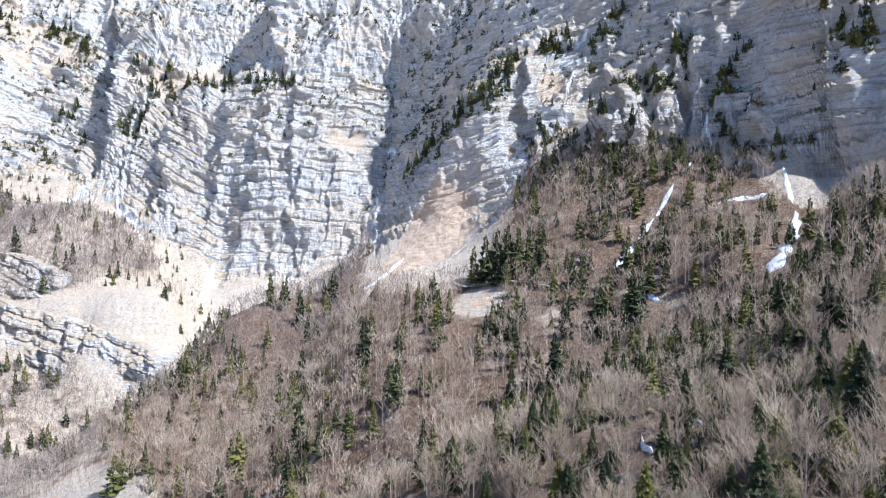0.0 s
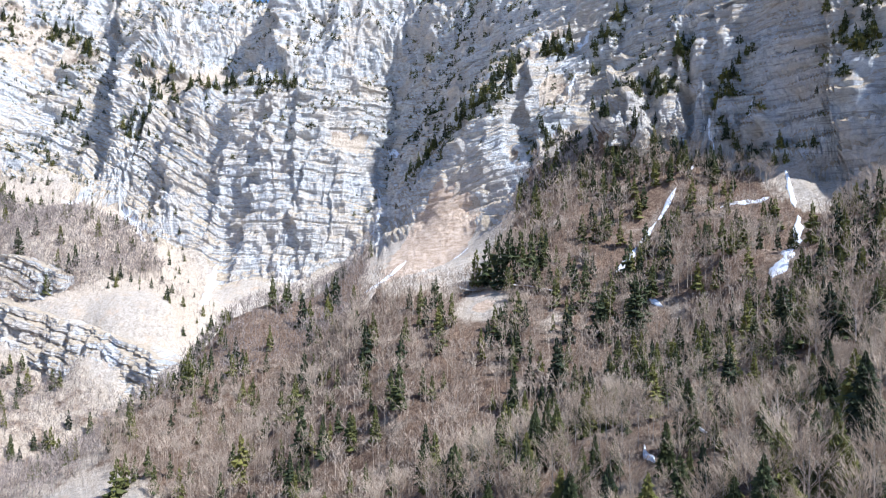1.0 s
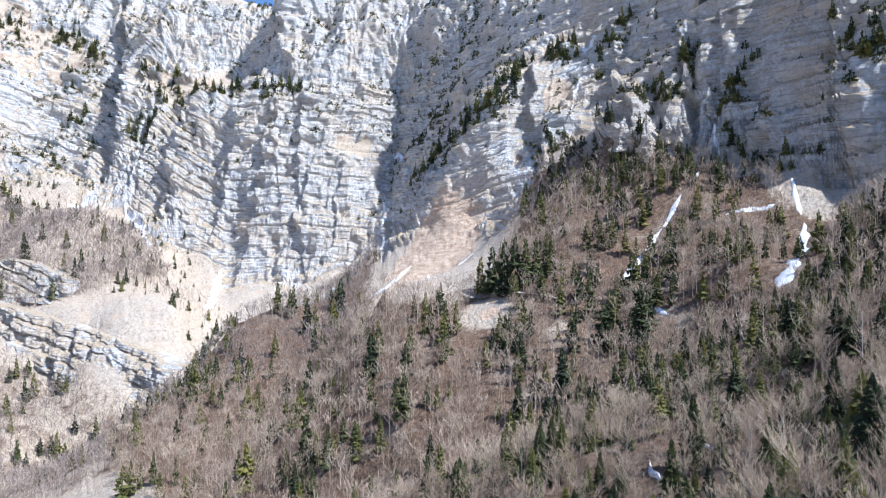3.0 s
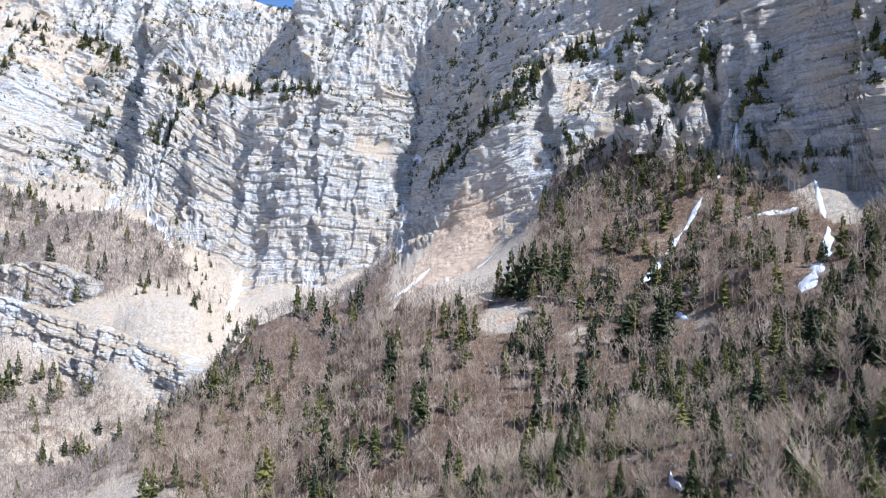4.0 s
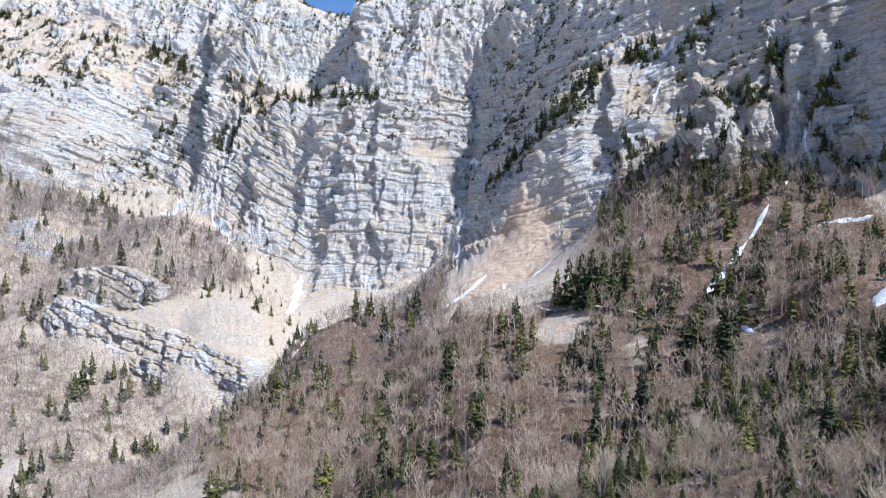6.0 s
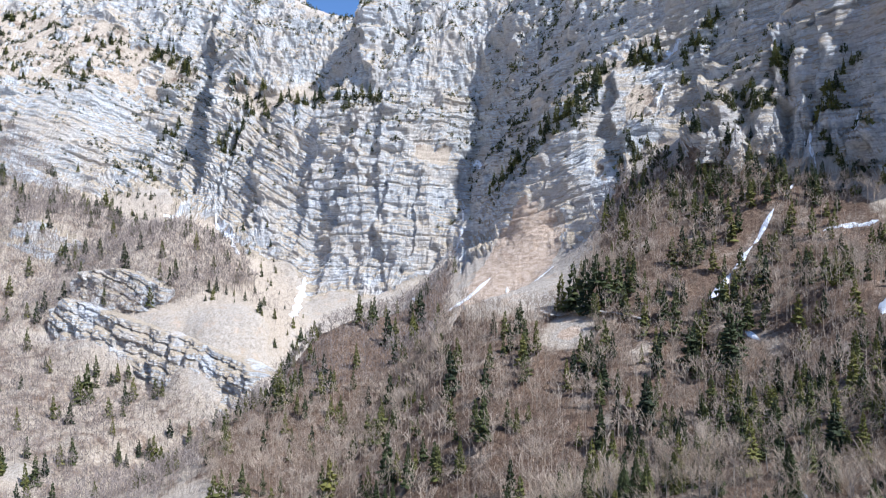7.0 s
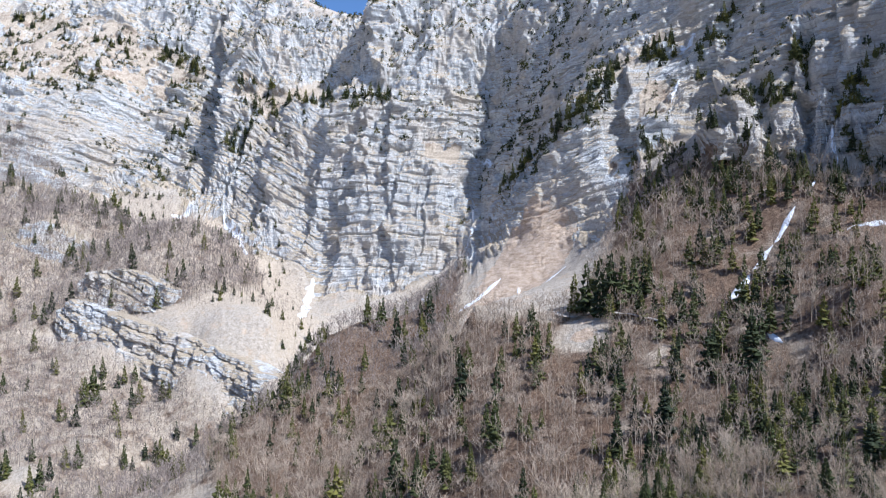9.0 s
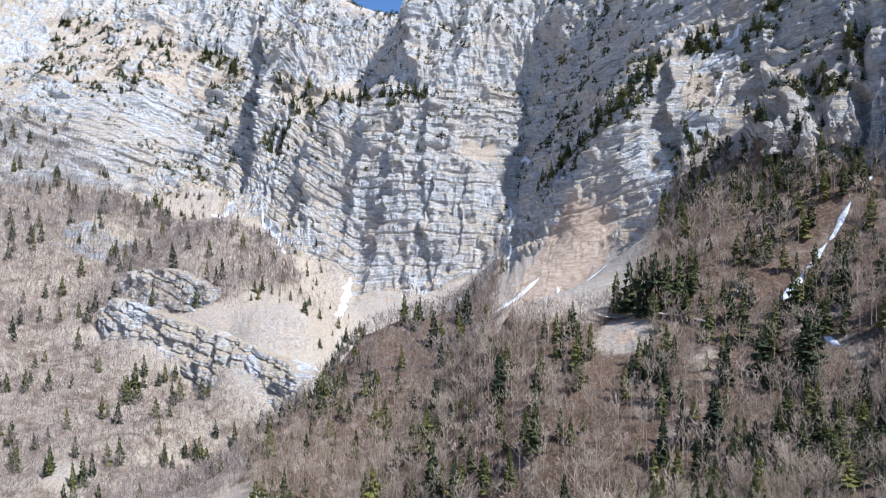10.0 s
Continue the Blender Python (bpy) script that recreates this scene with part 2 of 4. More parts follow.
def solve_land():
    """Weights of a smooth surface through the landforms."""
    d = np.hypot(ANCHORS[:, None, 0] - ANCHORS[None, :, 0], ANCHORS[:, None, 1] - ANCHORS[None, :, 1])
    n = len(ANCHORS)
    a = np.zeros((n + 3, n + 3))
    a[:n, :n] = np.sqrt(d * d + SOFT * SOFT) - np.eye(n) * 1.5
    a[:n, n], a[:n, n + 1:] = 1, ANCHORS[:, :2] / 1000
    a[n:, :n] = a[:n, n:].T
    return np.linalg.solve(a, np.r_[ANCHORS[:, 2], 0, 0, 0])


WEIGHTS = solve_land()


def land(x, y):
    x, y = np.asarray(x, np.float32), np.asarray(y, np.float32)
    z = (WEIGHTS[-3] + WEIGHTS[-2] * x.astype(float) / 1000 + WEIGHTS[-1] * y / 1000)
    for (ax, ay, _), w in zip(ANCHORS, WEIGHTS):
        z = z + w * np.sqrt((x - np.float32(ax)) ** 2 + (y - np.float32(ay)) ** 2 + np.float32(SOFT * SOFT))
    return z


def hashed(i, j, k, seed):
    """A fixed random number from 0 to 1 for each cell."""
    h = (np.asarray(i).astype(np.int32).view(np.uint32) * np.uint32(374761393) + np.asarray(j).astype(np.int32).view(np.uint32) * np.uint32(668265263)
         + np.asarray(k).astype(np.int32).view(np.uint32) * np.uint32(2246822519) + np.uint32((seed * 1274126177) & 0xFFFFFFFF))
    h = (h ^ (h >> np.uint32(13))) * np.uint32(1274126177)
    return ((h ^ (h >> np.uint32(16))) & np.uint32(0xFFFFFF)).astype(np.float32) / np.float32(0xFFFFFF)


def value_noise(x, y, z, seed=0):
    """Smooth noise from 0 to 1."""
    x, y, z = (np.atleast_1d(np.asarray(a, np.float32)) for a in (x, y, z))
    i, j, k = np.floor(x), np.floor(y), np.floor(z)
    u, v, w = (t * t * (3 - 2 * t) for t in (x - i, y - j, z - k))
    planes = []
    for c in (0, 1):
        low = hashed(i, j, k + c, seed) * (1 - u) + hashed(i + 1, j, k + c, seed) * u
        high = hashed(i, j + 1, k + c, seed) * (1 - u) + hashed(i + 1, j + 1, k + c, seed) * u
        planes.append(low * (1 - v) + high * v)
    return planes[0] * (1 - w) + planes[1] * w


def fractal(x, y, z, octaves, seed=0):
    total, amp, norm = 0.0, 1.0, 0.0
    for o in range(octaves):
        f = 2.03 ** o
        total = total + amp * value_noise(x * f, y * f, z * f, seed + o)
        norm += amp
        amp *= 0.52
    return total / norm


def ridged(x, y, z, octaves, seed=0):
    total, amp, norm = 0.0, 1.0, 0.0
    for o in range(octaves):
        f = 2.1 ** o
        total = total + amp * (1 - np.abs(2 * value_noise(x * f, y * f, z * f, seed + o) - 1))
        norm += amp
        amp *= 0.5
    return total / norm


def smooth(a, lo, hi):
    t = np.clip((a - lo) / (hi - lo), 0, 1)
    return t * t * (3 - 2 * t)


def layers(b, thick, seed, across, wide):
    """Beds of rock cut into blocks: each block stands out or lies back by its own amount."""
    t = b / thick
    n = np.floor(t)
    f = t - n
    zero = np.zeros_like(n)

    def block(bed):
        c = across / wide + 7.3 * hashed(bed, zero, zero, seed + 1)
        m = np.floor(c)
        g = smooth(c - m, 0.82, 1.0)
        return hashed(bed, m, zero, seed) * (1 - g) + hashed(bed, m + 1, zero, seed) * g

    e = smooth(f, 0.78, 1.0)
    return block(n) * (1 - e) + block(n + 1) * e - 0.35 * smooth(np.abs(f - 0.5), 0.34, 0.5)


# gullies that cut down the cliffs: half-width, depth, and the plan line from the foot to the top
CLEFTS = [
    (13.0, 12.0, [(-405, 815), (-412, 860), (-428, 907), (-458, 985), (-484, 1020)]),
    (4.0, 9.0, [(122, 405), (128, 440)]),
    (5.0, 10.0, [(139, 400), (150, 436)]),
]
# rock walls that face west along a plan line: how far they stand out, how far back that dies away, foot to top
STEPS = [
    (20.0, 38.0, [(-411, 818), (-404, 852), (-401, 875), (-408, 910), (-455, 991), (-474, 1031), (-481, 1056)]),
    (6.0, 20.0, [(-252, 771), (-244, 788), (-238, 800), (-247, 837)]),
    (7.0, 22.0, [(-214, 732), (-209, 752), (-205, 768), (-204, 782)]),
    (7.0, 16.0, [(-162, 763), (-165, 782), (-165, 799)]),
    (5.0, 12.0, [(-186, 768), (-193, 786), (-190, 802)]),
    (6.0, 16.0, [(-153, 723), (-162, 740), (-152, 757)]),
    (4.0, 12.0, [(-132, 708), (-120, 732), (-118, 754)]),
    (14.0, 26.0, [(-192, 836), (-198, 850), (-202, 867), (-199, 882)]),
    (10.0, 24.0, [(-323, 813), (-326, 835), (-305, 844)]),
    (7.0, 18.0, [(-369, 842), (-359, 853), (-355, 866)]),
    (9.0, 13.0, [(192, 337), (195, 346), (197, 351), (199, 355)]),
    (9.0, 9.0, [(144, 407), (145, 418), (144, 434), (151, 450)]),
    (12.0, 22.0, [(95, 426), (104, 456), (126, 527)]),
    (9.0, 25.0, [(47, 483), (64, 492), (72, 524)]),
    (9.0, 22.0, [(66, 544), (65, 567), (64, 602)]),
    (12.0, 26.0, [(123, 571), (140, 574), (153, 573)]),
    (7.0, 12.0, [(109, 420), (114, 432), (120, 444)]),
    (7.0, 12.0, [(153, 403), (162, 409), (164, 419)]),
    (8.0, 14.0, [(171, 369), (177, 374), (183, 377)]),
]


def line_gap(x, y, line):
    """Plan distance to a broken line."""
    best = np.full(np.shape(x), 1e9)
    for (ax, ay), (bx, by) in zip(line, line[1:]):
        ux, uy = bx - ax, by - ay
        t = np.clip(((x - ax) * ux + (y - ay) * uy) / (ux * ux + uy * uy), 0, 1)
        best = np.minimum(best, np.hypot(x - ax - t * ux, y - ay - t * uy))
    return best


def side_of(x, y, line):
    """Plan distance to a broken line, more than 0 on its east side."""
    best, side = np.full(np.shape(x), 1e9), np.zeros(np.shape(x))
    for (ax, ay), (bx, by) in zip(line, line[1:]):
        ux, uy = bx - ax, by - ay
        t = np.clip(((x - ax) * ux + (y - ay) * uy) / (ux * ux + uy * uy), 0, 1)
        gap = np.hypot(x - ax - t * ux, y - ay - t * uy)
        near = gap < best
        best = np.where(near, gap, best)
        side = np.where(near, np.sign(uy * (x - ax) - ux * (y - ay)), side)
    return best * side


def relief_of(x, y, z):
    """The cliffs' ledges, joints and gullies, along the surface normal."""
    west = smooth(-x, 340, 470)
    still = 1 - 0.75 * west
    wx, wz = still * 14 * (fractal(x / 40, y / 40, z / 40, 2, 14) - 0.5), still * 18 * (fractal(x / 45, y / 45, z / 45, 2, 15) - 0.5)
    tilt = 0.36 * np.minimum(x + 330, 0) + 0.45 * np.clip(x + 345, 0, 100) - 0.26 * np.maximum(x + 40, 0)
    bed = z + tilt + still * (12 * fractal(x / 90, y / 90, z / 160, 2, 11) + 2.0 * fractal(x / 14, y / 14, z / 30, 2, 12))
    calm = smooth(x, -45, 15)
    crag = smooth(z + 60 * (fractal(x / 60, y / 60, z / 60, 2, 13) - 0.5) - 110 * west, 350, 400)
    d = 16 * (ridged((x + wx) / 78, y / 78, (z + wz) / 170, 2, 21) - 0.70)
    d = d + (9 + 21 * crag * (1 - 0.3 * calm)) * (1 - 0.4 * calm) * (ridged((x + wx) / 30, y / 30, (z + wz) / 75, 3, 31) - 0.66)
    broken = 0.35 + 1.0 * fractal(x / 45, y / 45, z / 45, 2, 41)
    along = x - 0.25 * y + wx
    big, mid, thin = layers(bed, 11.0, 3, along, 17.0 + 14 * west), layers(bed + 1.7, 4.6, 5, along, 7.0 + 12 * np.maximum(calm, west)), layers(bed + 0.6, 2.5, 7, along, 9.0)
    d = d + (1 - 0.6 * crag) * (broken * (1 + 0.4 * west) + 0.2 * calm) * ((8.0 - 2.5 * calm) * (big - 0.45) + (2.9 + 0.9 * calm) * (mid - 0.45) + 1.1 * (thin - 0.45))
    flutes = ridged((x + wx) / 12, y / 12, z / 60, 3, 35) - 0.6
    d = d + (5.5 - 2.5 * calm - 4.4 * west + 3.5 * crag) * flutes
    d = d + (1.6 + 7.0 * crag) * (1 - 0.35 * calm - 0.6 * west) * (fractal((x + wx) / 11, y / 11, z / 17, 3, 51) - 0.5) + (0.9 + 4.0 * crag) * (1 - 0.3 * calm - 0.6 * west) * (ridged(x / 5.8, y / 5.8, z / 9.0, 2, 61) - 0.5)
    for half, deep, line in CLEFTS:
        d = d - deep * np.exp(-(line_gap(x, y, line) / half) ** 2)
    ragged = 16.0 * (fractal(x / 22, y / 22, z / 17, 3, 45) - 0.5)
    for deep, reach, line in STEPS:
        g = side_of(x, y, line) + ragged
        east = smooth(g, -1.2, 1.2)
        d = d + deep * (east * np.exp(-np.abs(g) / reach) - 0.4 * (1 - east) * np.exp(-np.abs(g) / (0.5 * reach)))
    return d


def humps_of(x, y, z):
    """The slopes' humps and hollows."""
    return 6.0 * (fractal(x / 38, y / 38, z / 38, 4, 71) - 0.5) + 1.6 * (ridged(x / 6, y / 6, z / 6, 3, 81) - 0.5)


def inside(poly, x, y):
    hit = np.zeros(np.shape(x), bool)
    for (ax, ay), (bx, by) in zip(poly, poly[1:] + poly[:1]):
        cross = (ay > y) != (by > y)
        with np.errstate(divide="ignore", invalid="ignore"):
            at = (bx - ax) * (y - ay) / (by - ay) + ax
        hit ^= cross & (x < at)
    return hit


def soft_inside(poly, x, y, reach):
    """Inside an outline, 0 to 1, with a soft edge."""
    total = 0.0
    for k in range(8):
        t = k * math.pi / 4
        total = total + inside(poly, x + reach * (1 - 0.5 * (k % 2)) * math.cos(t), y + reach * (1 - 0.5 * (k % 2)) * math.sin(t))
    return total / 8


def metres(poly):
    return [(x * 1.75, y * 1.75) for x, y in poly]


SPUR_WOOD = metres([(15, 40), (-5, 110), (-35, 150), (-75, 180), (-105, 215), (-125, 255), (-97, 288), (-72, 302), (-45, 328), (-34, 332), (-30, 260), (-28, 235),
                    (-17, 216), (3, 206), (14, 214), (20, 240), (30, 280), (45, 272), (60, 238), (75, 226), (88, 208), (92, 190), (98, 168), (112, 146), (100, 90), (70, 45), (40, 30)])
KNOLL_WOOD = metres([(-156, 392), (-178, 422), (-215, 419), (-250, 424), (-300, 448), (-345, 468), (-380, 474), (-450, 474), (-450, 318), (-300, 324), (-262, 338), (-228, 341), (-198, 340), (-176, 345), (-158, 368)])
TALUS = metres([(-9, 316), (10, 300), (18, 288), (4, 272), (-6, 232), (-14, 222), (-27, 236), (-30, 262), (-25, 290), (-18, 306)])
OPEN_SLOPE = metres([(-250, 347), (-165, 342), (-140, 350), (-124, 332), (-118, 360), (-128, 390), (-158, 430), (-190, 452), (-330, 490), (-350, 465), (-230, 425), (-160, 395)])
LOWER_WOOD = metres([(-141, 299), (-166, 309), (-192, 317), (-250, 331), (-300, 345), (-430, 340), (-350, 180), (-150, 180), (-105, 215), (-125, 255), (-112, 290)])


# grassy shelves and slopes on the cliffs, in plan
TURF = [
    [(-764, 914), (-690, 887), (-605, 937), (-519, 985), (-470, 983), (-526, 1014), (-624, 1023), (-774, 1057), (-882, 1052)],
    [(-391, 887), (-338, 866), (-305, 862), (-248, 845), (-282, 911), (-327, 894), (-385, 911), (-401, 913)],
    [(49, 605), (61, 579), (84, 591), (109, 598), (101, 609), (78, 618)],
    [(70, 540), (92, 530), (100, 547), (91, 564), (75, 558)],
    [(45, 523), (65, 498), (71, 516), (52, 534)],
    [(-130, 772), (-90, 775), (-83, 795), (-112, 796), (-129, 786)],
]


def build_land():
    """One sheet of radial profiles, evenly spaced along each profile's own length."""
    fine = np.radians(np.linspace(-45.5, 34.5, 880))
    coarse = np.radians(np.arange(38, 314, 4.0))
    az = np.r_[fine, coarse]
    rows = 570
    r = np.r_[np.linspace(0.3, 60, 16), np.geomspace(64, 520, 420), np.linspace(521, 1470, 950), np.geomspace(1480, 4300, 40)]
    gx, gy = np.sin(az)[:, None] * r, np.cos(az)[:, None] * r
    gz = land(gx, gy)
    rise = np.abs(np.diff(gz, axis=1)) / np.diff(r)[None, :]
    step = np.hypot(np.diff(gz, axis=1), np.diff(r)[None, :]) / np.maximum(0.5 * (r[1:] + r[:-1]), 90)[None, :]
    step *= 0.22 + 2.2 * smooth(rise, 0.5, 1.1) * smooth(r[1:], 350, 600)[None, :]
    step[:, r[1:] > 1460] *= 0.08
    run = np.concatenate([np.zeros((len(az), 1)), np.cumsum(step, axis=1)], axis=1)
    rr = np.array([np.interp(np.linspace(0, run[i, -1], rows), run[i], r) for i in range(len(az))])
    for width in (41, 25):
        wide = np.pad(rr[:len(fine)], ((width // 2, width // 2), (0, 0)), mode="edge")
        total = np.cumsum(np.pad(wide, ((1, 0), (0, 0))), axis=0)
        rr[:len(fine)] = (total[width:] - total[:-width]) / width
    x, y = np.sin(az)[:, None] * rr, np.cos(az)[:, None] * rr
    z = land(x, y)
    e = 2.0
    hx, hy = (land(x + e, y) - land(x - e, y)) / (2 * e), (land(x, y + e) - land(x, y - e)) / (2 * e)
    s = np.hypot(hx, hy)
    n = np.sqrt(1 + s * s)
    nx, ny, nz = -hx / n, -hy / n, 1 / n
    far = np.hypot(x, y)
    rocky = s + 0.7 * (fractal(x / 32, y / 32, z / 32, 3, 91) - 0.5)
    high = smooth(z + 0.25 * np.abs(x), 225, 290) * smooth(y, 420, 560)
    steep = smooth(rocky, 0.82 - 0.34 * high, 1.15 - 0.30 * high)
    low_left = smooth(-x, 135, 190) * (1 - smooth(y, 640, 690))
    steep = steep * (1 - low_left)
    steep = steep * (1 - np.maximum(soft_inside(SPUR_WOOD, x, y, 9), soft_inside(TALUS, x, y, 16)))
    tufts = smooth(fractal(x / 15, y / 15, z / 15, 3, 97), 0.36, 0.50)
    for poly in TURF:
        steep = steep * (1 - 0.9 * tufts * soft_inside(poly, x, y, 7))
    d = np.zeros_like(x)
    rock, soil = steep > 0.01, steep < 0.99
    d[rock] += steep[rock] * relief_of(x[rock], y[rock], z[rock])
    d[soil] += (1 - steep[soil]) * humps_of(x[soil], y[soil], z[soil])
    d *= smooth(far, 40, 110)
    px, py, pz = x + nx * d, y + ny * d, z + nz * d
    return px, py, pz, steep


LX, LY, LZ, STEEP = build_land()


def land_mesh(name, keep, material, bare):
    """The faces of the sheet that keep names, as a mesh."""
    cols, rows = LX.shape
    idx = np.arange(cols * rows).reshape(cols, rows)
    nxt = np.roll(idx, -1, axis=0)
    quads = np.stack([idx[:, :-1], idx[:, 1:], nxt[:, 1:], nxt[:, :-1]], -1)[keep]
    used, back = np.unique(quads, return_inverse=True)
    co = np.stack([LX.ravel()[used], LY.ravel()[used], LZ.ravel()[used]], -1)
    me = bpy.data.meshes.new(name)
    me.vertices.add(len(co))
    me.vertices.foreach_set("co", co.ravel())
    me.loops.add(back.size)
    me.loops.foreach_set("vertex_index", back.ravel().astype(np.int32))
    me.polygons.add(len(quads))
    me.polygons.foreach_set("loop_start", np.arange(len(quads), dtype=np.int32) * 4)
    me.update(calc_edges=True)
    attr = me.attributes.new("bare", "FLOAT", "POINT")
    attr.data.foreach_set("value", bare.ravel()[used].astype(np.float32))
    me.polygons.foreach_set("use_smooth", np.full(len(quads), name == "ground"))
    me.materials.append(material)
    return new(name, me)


BARE_SPOTS = [(14, 312, 7), (16, 322, 9), (168, 345, 8), (164, 331, 9), (158, 308, 10), (147, 284, 11), (128, 254, 12), (117, 246, 9), (144, 332, 8), (45, 150, 5), (86, 290, 5), (59, 160, 4), (18, 333, 11), (20, 348, 10), (46, 307, 5), (27, 270, 5), (103, 253, 6), (94, 281, 6), (111, 360, 7), (105, 353, 8), (98, 347, 8), (87, 334, 8), (81, 329, 7), (163, 326, 8), (157, 314, 9),
              (146, 292, 9), (130, 265, 11), (120, 256, 8), (60, 164, 4), (86, 286, 4), (-40, 484, 14), (-322, 410, 13), (-312, 398, 12)]


def cover(poly, reach):
    """How wooded a place is, 0 to 1, with a ragged edge."""
    total = np.zeros_like(LX)
    for k in range(4):
        ex = LX + reach * (fractal(LX / 20, LY / 20, LZ / 20, 3, 17 + 7 * k) - 0.5) * 3
        ey = LY + reach * (fractal(LX / 20, LY / 20, LZ / 20, 3, 18 + 7 * k) - 0.5) * 3
        total += inside(poly, ex, ey)
    return total / 4


bare_ground = 0.74 - 0.62 * cover(SPUR_WOOD, 10)
bare_ground = np.minimum(bare_ground, 0.74 - 0.40 * cover(KNOLL_WOOD, 14))
bare_ground = np.minimum(bare_ground, 0.74 - 0.42 * cover(LOWER_WOOD, 16))
bare_ground = np.minimum(bare_ground, 0.74 - 0.24 * cover(OPEN_SLOPE, 14))
for poly in TURF:
    bare_ground = np.minimum(bare_ground, 0.74 - 0.36 * cover(poly, 6))
bare_ground = np.maximum(bare_ground, 1.15 * cover(TALUS, 5))
bare_ground[np.hypot(LX, LY) > 1500] = 0.2
bare_ground = np.maximum(bare_ground, 0.85 * np.exp(-((LX + 325) ** 2 + (LY - 412) ** 2) / 350))
for k, (sx, sy, sr) in enumerate(BARE_SPOTS[12:18]):
    bare_ground = np.maximum(bare_ground, (1.1 if k < 2 else 0.4) * np.exp(-((LX - sx) ** 2 + (LY - sy) ** 2) / (sr * sr)))
cliff_quad = (0.5 * (STEEP[:, :-1] + np.roll(STEEP, -1, axis=0)[:, 1:]) > 0.5)
quad_x, quad_y = LX[:, :-1], LY[:, :-1]
left_part = quad_x < -290
right_part = (quad_x > -62) & (quad_y < 0.55 * (quad_x + 62) * -1 + 735)
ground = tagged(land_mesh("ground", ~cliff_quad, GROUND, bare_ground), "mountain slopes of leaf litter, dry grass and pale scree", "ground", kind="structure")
for name, sel, label in (
    ("cliff_left", left_part, "sunlit pale limestone cliff with tilted beds and grassy ledges"),
    ("cliff_right", right_part & ~left_part, "shaded grey limestone buttress with ledges and pinnacles"),
    ("cliff_central", ~right_part & ~left_part, "bright layered limestone cliff face with vertical clefts"),
):
    tagged(land_mesh(name, cliff_quad & sel, ROCK, bare_ground), label, "cliff", kind="structure")


# ---- outcrops: bands of blocky rock that stand out of the lower slope ----
def along_line(line, u):
    """A point on a broken line, u from 0 to 1 over its corners."""
    q = u * (len(line) - 1)
    n = np.arange(len(line))
    return [np.interp(q, n, [p[i] for p in line]) for i in range(3)]


def rock_band(name, lip, foot, proud, label, seed):
    """A wall from the foot line up to the lip, rounded back into the slope at its top and ends."""
    cols, rows = 300, 64
    u, v = np.meshgrid(np.linspace(0, 1, cols), np.linspace(0, 1.3, rows), indexing="ij")
    tx, ty, tz = along_line(lip, u)
    fx, fy, fz = along_line(foot, u)
    up = np.minimum(v, 1.0)
    x, y, z = fx + (tx - fx) * up, fy + (ty - fy) * up, fz - 15 + (tz - fz + 15) * up
    ox, oy = np.gradient(ty, axis=0), -np.gradient(tx, axis=0)
    q = np.hypot(ox, oy) + 1e-9
    ox, oy = ox / q, oy / q
    wander = 7 * (fractal(x / 30, y / 30, z / 40, 3, seed) - 0.5)
    bed = z + 0.34 * x + 4 * fractal(x / 50, y / 50, z / 60, 2, seed + 1)
    block = 6.0 * (layers(bed, 9.0, seed + 2, x + wander, 9.0) - 0.45) + 2.2 * (layers(bed + 1.1, 3.8, seed + 3, x - wander, 5.0) - 0.45)
    block = block + 8.0 * (ridged(x / 15, y / 15, z / 45, 3, seed + 4) - 0.6) + 1.6 * (ridged(x / 5, y / 5, z / 6, 2, seed + 5) - 0.5)
    ends = smooth(u, 0, 0.05) * (1 - smooth(u, 0.95, 1))
    out = ends * (proud + wander + block) - 6 * (1 - ends) + 2 * smooth(0.3 - v, 0, 0.3)
    back = np.maximum(v - 1, 0) / 0.3
    out = out * (1 - back) - back * 22
    lift = 2.5 * (fractal(u * 14, v * 0, v * 0, 3, seed + 6) - 0.5) * smooth(v, 0.5, 1.0) - 2.5 * back
    co = np.stack([x + ox * out, y + oy * out, z + lift], -1).reshape(-1, 3)
    i = np.arange(cols * rows).reshape(cols, rows)
    quads = np.stack([i[:-1, :-1], i[1:, :-1], i[1:, 1:], i[:-1, 1:]], -1).reshape(-1, 4)
    me = bpy.data.meshes.new(name)
    me.from_pydata(co.tolist(), [], quads.tolist())
    me.materials.append(ROCK)
    return tagged(new(name, me), label, "cliff", kind="structure")


rock_band("cliff_outcrop", [(-442, 600, 115), (-423, 600, 131), (-377, 590, 120), (-315, 574, 106), (-267, 560, 96), (-206, 533, 74)],
          [(-436, 590, 95), (-410, 586, 96), (-336, 566, 88), (-291, 549, 73), (-246, 535, 63), (-201, 526, 59)], 3.0, "bluish grey limestone outcrop above a wooded slope", 131)
rock_band("cliff_ledge", [(-437, 628, 144), (-423, 628, 155), (-385, 622, 159), (-358, 617, 152), (-326, 610, 139)],
          [(-428, 616, 134), (-409, 612, 135), (-378, 610, 136), (-352, 607, 135), (-322, 603, 133)], 2.5, "short grey limestone band under a wooded knoll", 151)

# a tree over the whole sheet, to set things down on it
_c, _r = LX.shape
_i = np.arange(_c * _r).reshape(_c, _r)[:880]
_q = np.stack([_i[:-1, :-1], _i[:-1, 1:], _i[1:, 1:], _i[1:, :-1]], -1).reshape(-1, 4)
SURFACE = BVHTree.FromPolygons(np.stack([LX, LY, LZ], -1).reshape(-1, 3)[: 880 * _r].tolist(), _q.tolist())


